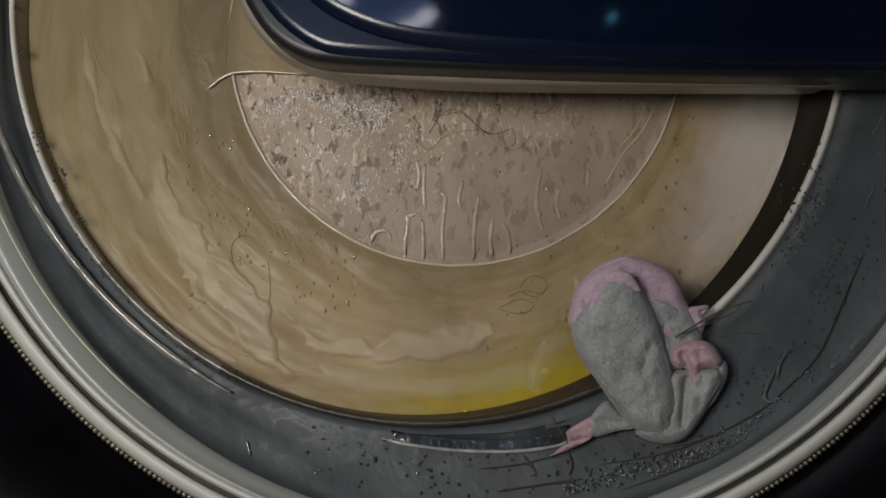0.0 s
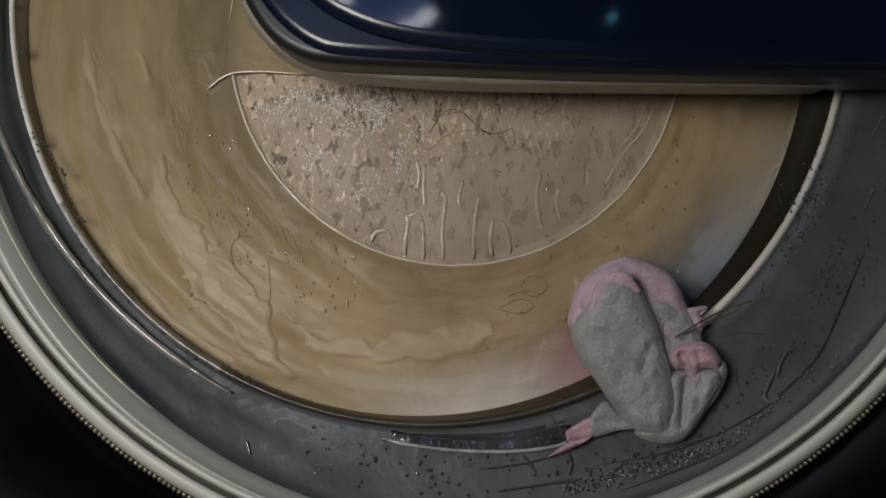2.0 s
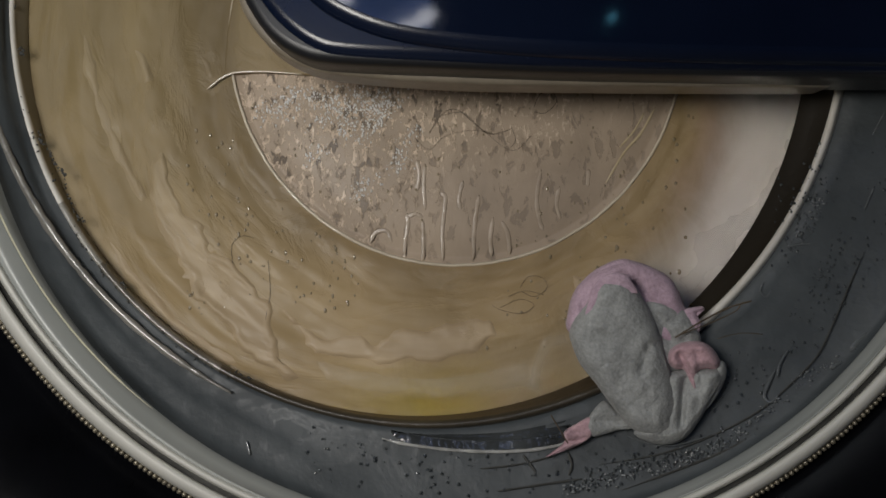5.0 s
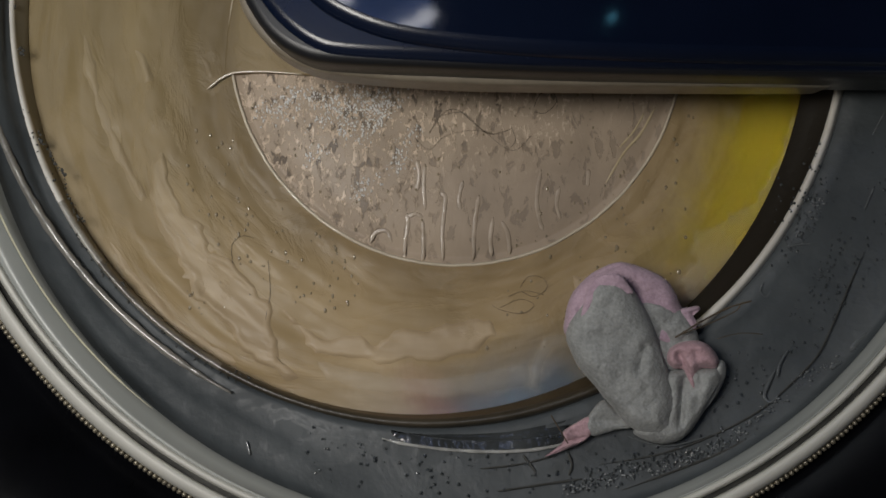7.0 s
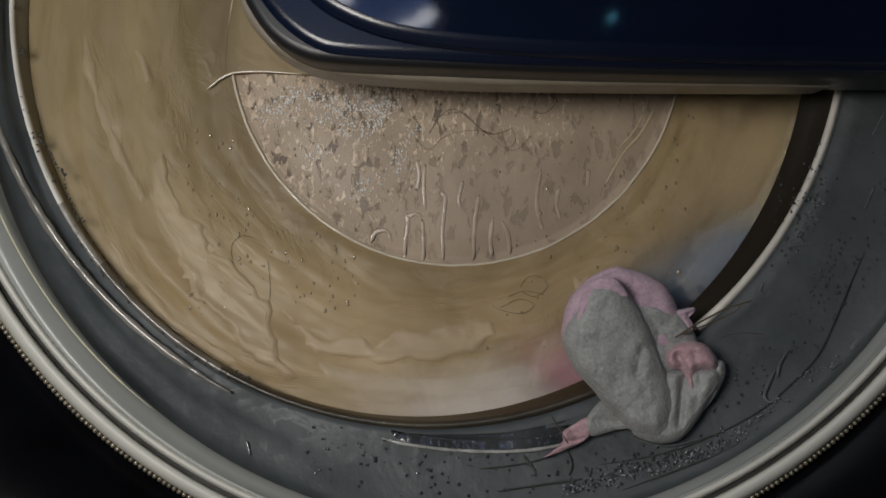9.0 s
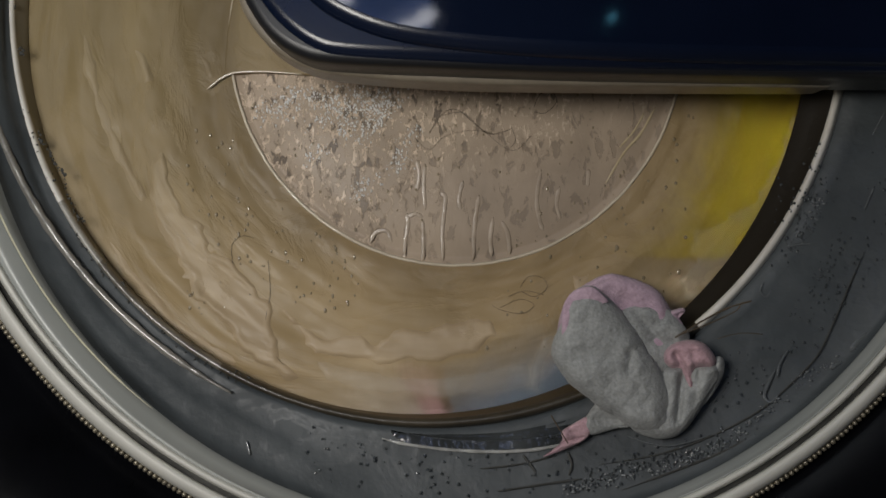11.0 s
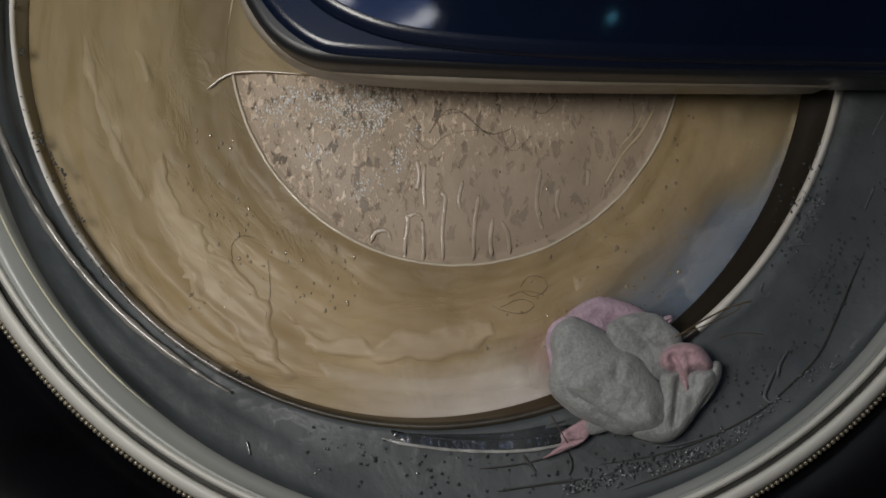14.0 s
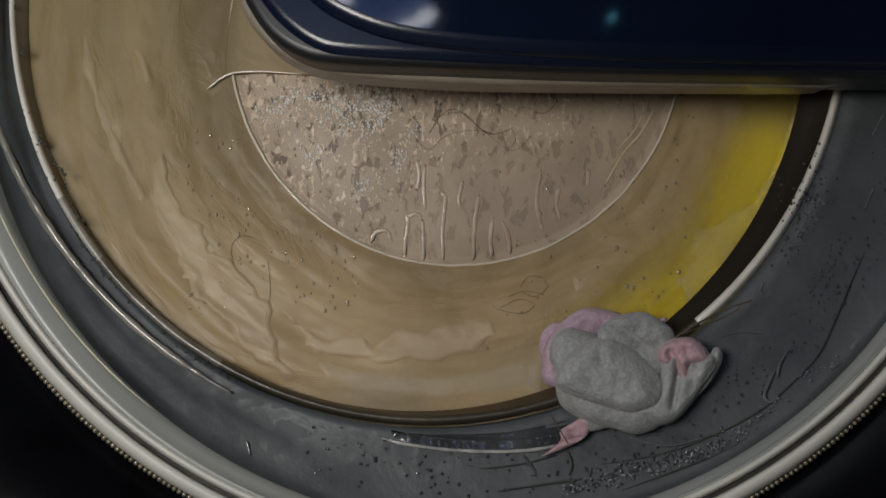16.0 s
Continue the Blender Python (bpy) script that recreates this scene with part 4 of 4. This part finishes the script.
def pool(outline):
    """Rinse water in the lowest seal fold, with the fold's shade in its colour."""
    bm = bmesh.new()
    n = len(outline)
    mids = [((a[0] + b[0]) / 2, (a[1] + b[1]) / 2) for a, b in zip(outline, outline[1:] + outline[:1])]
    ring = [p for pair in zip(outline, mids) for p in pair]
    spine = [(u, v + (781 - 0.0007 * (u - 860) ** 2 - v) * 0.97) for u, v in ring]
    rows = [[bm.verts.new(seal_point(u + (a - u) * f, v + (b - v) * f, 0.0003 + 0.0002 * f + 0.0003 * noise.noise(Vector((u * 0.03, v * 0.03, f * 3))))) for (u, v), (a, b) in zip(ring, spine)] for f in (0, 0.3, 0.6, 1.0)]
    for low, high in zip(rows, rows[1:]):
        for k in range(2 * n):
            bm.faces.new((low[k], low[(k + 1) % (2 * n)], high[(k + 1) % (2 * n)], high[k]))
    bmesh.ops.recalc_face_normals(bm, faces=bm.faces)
    tagged(mesh_object("rinse_water", bm, POOL), "rinse water pooled in the lowest seal fold, shade in its dark colour", "water")


def specks():
    """Dirt caught along the lip of the seal."""
    rnd = random.Random(12)
    bm = bmesh.new()
    for _ in range(90):
        a = radians(rnd.choice((rnd.uniform(118, 186), rnd.gauss(143, 3), rnd.gauss(121, 3), rnd.gauss(160, 4))))
        r = 742 + rnd.gauss(4, 9)
        p = spot(LIP[0] + r * math.cos(a), LIP[1] + r * math.sin(a), 0.0208 if abs(r - 742) < 9 else 0.0215)
        turn = Euler((rnd.uniform(0, 3), rnd.uniform(0, 3), rnd.uniform(0, 3)))
        ball(bm, 1, rnd.uniform(0.0003, 0.0009), Matrix.LocRotScale(p, turn, (rnd.uniform(0.6, 1.8), 0.5, rnd.uniform(0.5, 1))))
    for line, r in (([(68, 232), (80, 252), (92, 272), (104, 296), (112, 312), (120, 350)], 0.0008), ([(126, 362), (138, 384), (152, 392)], 0.0007), ([(164, 458), (174, 474), (186, 490)], 0.0011), ([(36, 84), (40, 96)], 0.0008), ([(212, 500), (222, 506)], 0.0008), ([(420, 664), (434, 672)], 0.0009), ([(296, 598), (308, 606)], 0.0006)):
        for p in smooth_line([Vector((u, v, 0)) for u, v in line], 5):
            turn = Euler((0, rnd.uniform(0, 3), 0))
            ball(bm, 1, r * rnd.uniform(0.4, 1.0), Matrix.LocRotScale(spot(p.x + rnd.gauss(0, 2.5), p.y + rnd.gauss(0, 2), 0.0222), turn, (rnd.uniform(0.8, 1.8), 0.5, rnd.uniform(0.6, 1.2))))
    group_of("grime_specks", "dark specks of grime along the seal lip", "dirt", bm, GROOVE, "stuff")


def hairs():
    say = "dark loose hair stuck to the wet glass"
    d = lambda u, v: end_point(u, v, 0.0003)
    b = lambda u, v: bowl_point(u, v, 0.0006)
    s = lambda u, v: spot(u, v, SOCK_Y - 0.006)
    for pts, on, r in (
        ([(760, 235), (785, 200), (810, 195), (835, 215), (860, 235), (880, 237), (905, 228)], d, 0.00022),
        ([(735, 245), (760, 265), (790, 240), (850, 232), (890, 260), (915, 265), (940, 240)], d, 0.00013),
        ([(780, 205), (820, 200), (850, 228), (875, 238)], d, 0.00016),
        ([(905, 225), (912, 250), (895, 268)], d, 0.00013),
        ([(945, 190), (955, 168), (975, 162), (985, 180), (965, 200), (945, 198)], d, 0.00022),
        ([(412, 468), (410, 435), (428, 418), (450, 422)], b, 0.00013),
        ([(474, 462), (478, 520), (470, 570), (482, 620), (505, 650)], b, 0.00015),
        ([(885, 545), (920, 530), (945, 540), (925, 555), (890, 550), (870, 540)], b, 0.00013),
        ([(920, 510), (935, 490), (960, 492), (968, 510), (945, 525), (922, 515)], b, 0.00013),
        ([(900, 525), (930, 515), (962, 522)], b, 0.00013),
        ([(1195, 598), (1240, 570), (1290, 545), (1330, 533)], s, 0.0005),
        ([(1200, 594), (1250, 575), (1300, 552), (1310, 540)], s, 0.00035),
        ([(1270, 600), (1310, 590), (1350, 592)], s, 0.00025),
        ([(975, 735), (990, 760), (1005, 785)], s, 0.00035),
    ):
        bm = tube([on(u, v) for u, v in pts], r * 0.7, 1.0, 5, False)
        tagged(mesh_object("hair", bm, HAIR), say, "hair")


# ---- what moves ----
TURN = (12840.76, 6022.4, -6765.21, -25.2, -131.87, -18.71)


def drum_angle(t):
    x = (t - 8) / 8
    return sum(c * x ** i for i, c in enumerate(TURN))


def shake(t, size):
    return -size * math.cos(radians(drum_angle(t) - 215))


room()
window()
mirrored_glow(-0.07, 1.29, 0.10, 0.05, -30)
mirrored_glow(-0.15, 1.24, 0.10, 0.055, -35)
mirrored_glow(-0.40, 1.36, 0.12, 0.06, -25)
mirrored_glow(0.65, 1.29, 0.03, 0.035, 0, (0.2, 0.7, 1.0), 4.0)
washer, bowl, bowl_o = machine()
lip, lip_o = seal_lip(washer)
visor(washer)
drum_ob = drum()
load = [
    garment("yellow_towel", 27, 118, CLOTH["yellow"], "bright yellow wet towel against the drum", 1),
    garment("tan_cloth", 118, 172, CLOTH["tan"], "tan wet cloth against the drum", 2),
    garment("blue_cloth", 172, 219, CLOTH["blue"], "grey-blue wet cloth against the drum", 3, (240, 480)),
    garment("pink_cloth", 219, 227, CLOTH["pink"], "dull pink wet cloth against the drum", 4, (480, 1100)),
    garment("white_sheet", 227, 335, CLOTH["white"], "off-white wet sheet against the drum", 5, (1100, 240)),
    garment("tan_cloth", 335, 387, CLOTH["tan"], "tan wet cloth against the drum", 6),
]
sock_ob, sock_parts, sock_base = sock()
drops(washer)
streaks()
specks()
hairs()


def motions():
    spin = []
    for k in range(481):
        t = k / 30
        spin.append((t, pose(*HUB, 0, -6 - drum_angle(t), 0)))
    for ob in (drum_ob, *load):
        walk(ob, spin)
    # the lip of the seal shakes once a turn, harder towards the end
    rows = []
    for k in range(0, 481):
        t = k / 30
        rows.append((t, pose(lip_o.x, lip_o.y, lip_o.z + size_at(shake(t, 2 + 5.5 * (t / 16) ** 2), lip_o.y))))
    walk(lip, rows)
    # the sock creeps down into the seal
    s = size_at(1, SOCK_Y)

    def creep(name, keys, pivot, bob):
        pv = spot(*pivot, SOCK_Y) - sock_base
        out = []
        for k in range(0, 481, 1):
            t = k / 30
            for (t0, *a), (t1, *b) in zip(keys, keys[1:]):
                if t <= t1:
                    break
            f = min(1, max(0, (t - t0) / (t1 - t0)))
            dx, dz, turn, deep, tilt = [p + (q - p) * f for p, q in zip((*a, 0)[:5], (*b, 0)[:5])]
            dz -= shake(t, bob * (0.15 + 0.85 * (t / 16) ** 2))
            m = Matrix.Translation((dx * s, deep, -dz * s)) @ Matrix.Translation(pv) @ pose(0, 0, 0, tilt, turn, 0) @ Matrix.Translation(-pv)
            out.append((t, m))
        for ob in sock_parts[name]:
            walk(ob, out)
    creep("toe", ((0, 0, 0, 0, 0), (4, -2, 2, 0, 0), (9, -14, 18, -2, 0), (11.5, -26, 36, -3, 0), (12.5, -36, 50, -5, 0), (14, -34, 72, -6, 0.008), (15, -34, 82, -8, 0.013), (16, -42, 102, -10, 0.019)), (1130, 540), 4)
    creep("upper", ((0, 0, 0, 0, 0), (4, -1, 2, 0, 0), (9, -12, 8, -4, 0), (12.5, -36, 10, -14, 0), (14, -40, 18, -18, 0), (16, -54, 26, -26, 0)), (1180, 580), 5)
    flap = (1180, 740)
    creep("instep", ((0, 0, 0, 0, 0), (4, -1, 1, 0, 0), (9, -6, 2, -4, 0), (11.5, -4, 0, -16, 0), (12.5, 2, -2, -24, 0, -4), (14, 20, 8, -29, 0, -6), (15, 26, 10, -32, 0, -8), (16, 46, 0, -40, 0, -16)), flap, 7)
    creep("toe_cap", ((0, 0, 0, 0, 0), (4, -1, 1, 0, 0), (9, -6, 2, -4, 0), (11.5, -4, 0, -16, 0), (12.5, 2, -2, -24, 0.0005, -4), (14, 20, 8, -29, 0.006, -6), (15, 26, 10, -32, 0.013, -8), (16, 46, 0, -40, 0.020, -16)), flap, 7)
    creep("foot", ((0, 0, 0, 0, 0), (4, -1, 0, 0, 0), (9, -4, -2, -4, 0), (11.5, -8, -12, -13, 0), (12.5, -12, -26, -20, 0), (14, -14, -22, -22, 0), (15, -14, -26, -26, 0), (16, -22, -50, -36, 0, -6)), flap, 9)
    for name in ("leg", "leg_fold"):
        creep(name, ((0, 0, 0, 0, 0), (8, -4, 0, 0, 0), (12.5, -8, -10, 2, 0), (14, -12, -4, 2, 0), (16, -12, -22, 5, 0)), (1240, 690), 6)
    creep("cuff", ((0, 0, 0, 0, 0), (8, -7, 1, 0, 0), (12.5, -13, 0, 0, 0), (14, -18, 2, 0, 0), (16, -22, -2, -3, 0)), (1240, 625), 4)
    creep("tab", ((0, 0, 0, 0, 0), (4, -4, 1, 0, 0), (9, -22, 4, -4, 0), (12.5, -50, 12, -10, 0.001), (16, -60, 34, -20, 0.004)), (1230, 570), 4)
    creep("tail", ((0, 0, 0, 0, 0), (9, -6, -2, 0, 0), (16, -8, -6, 2, 0)), (1090, 740), 3)
    creep("tail_tip", ((0, 0, 0, 0, 0), (9, -8, 0, 0, 0), (16, -12, 2, 0, 0)), (1030, 770), 3)


motions()
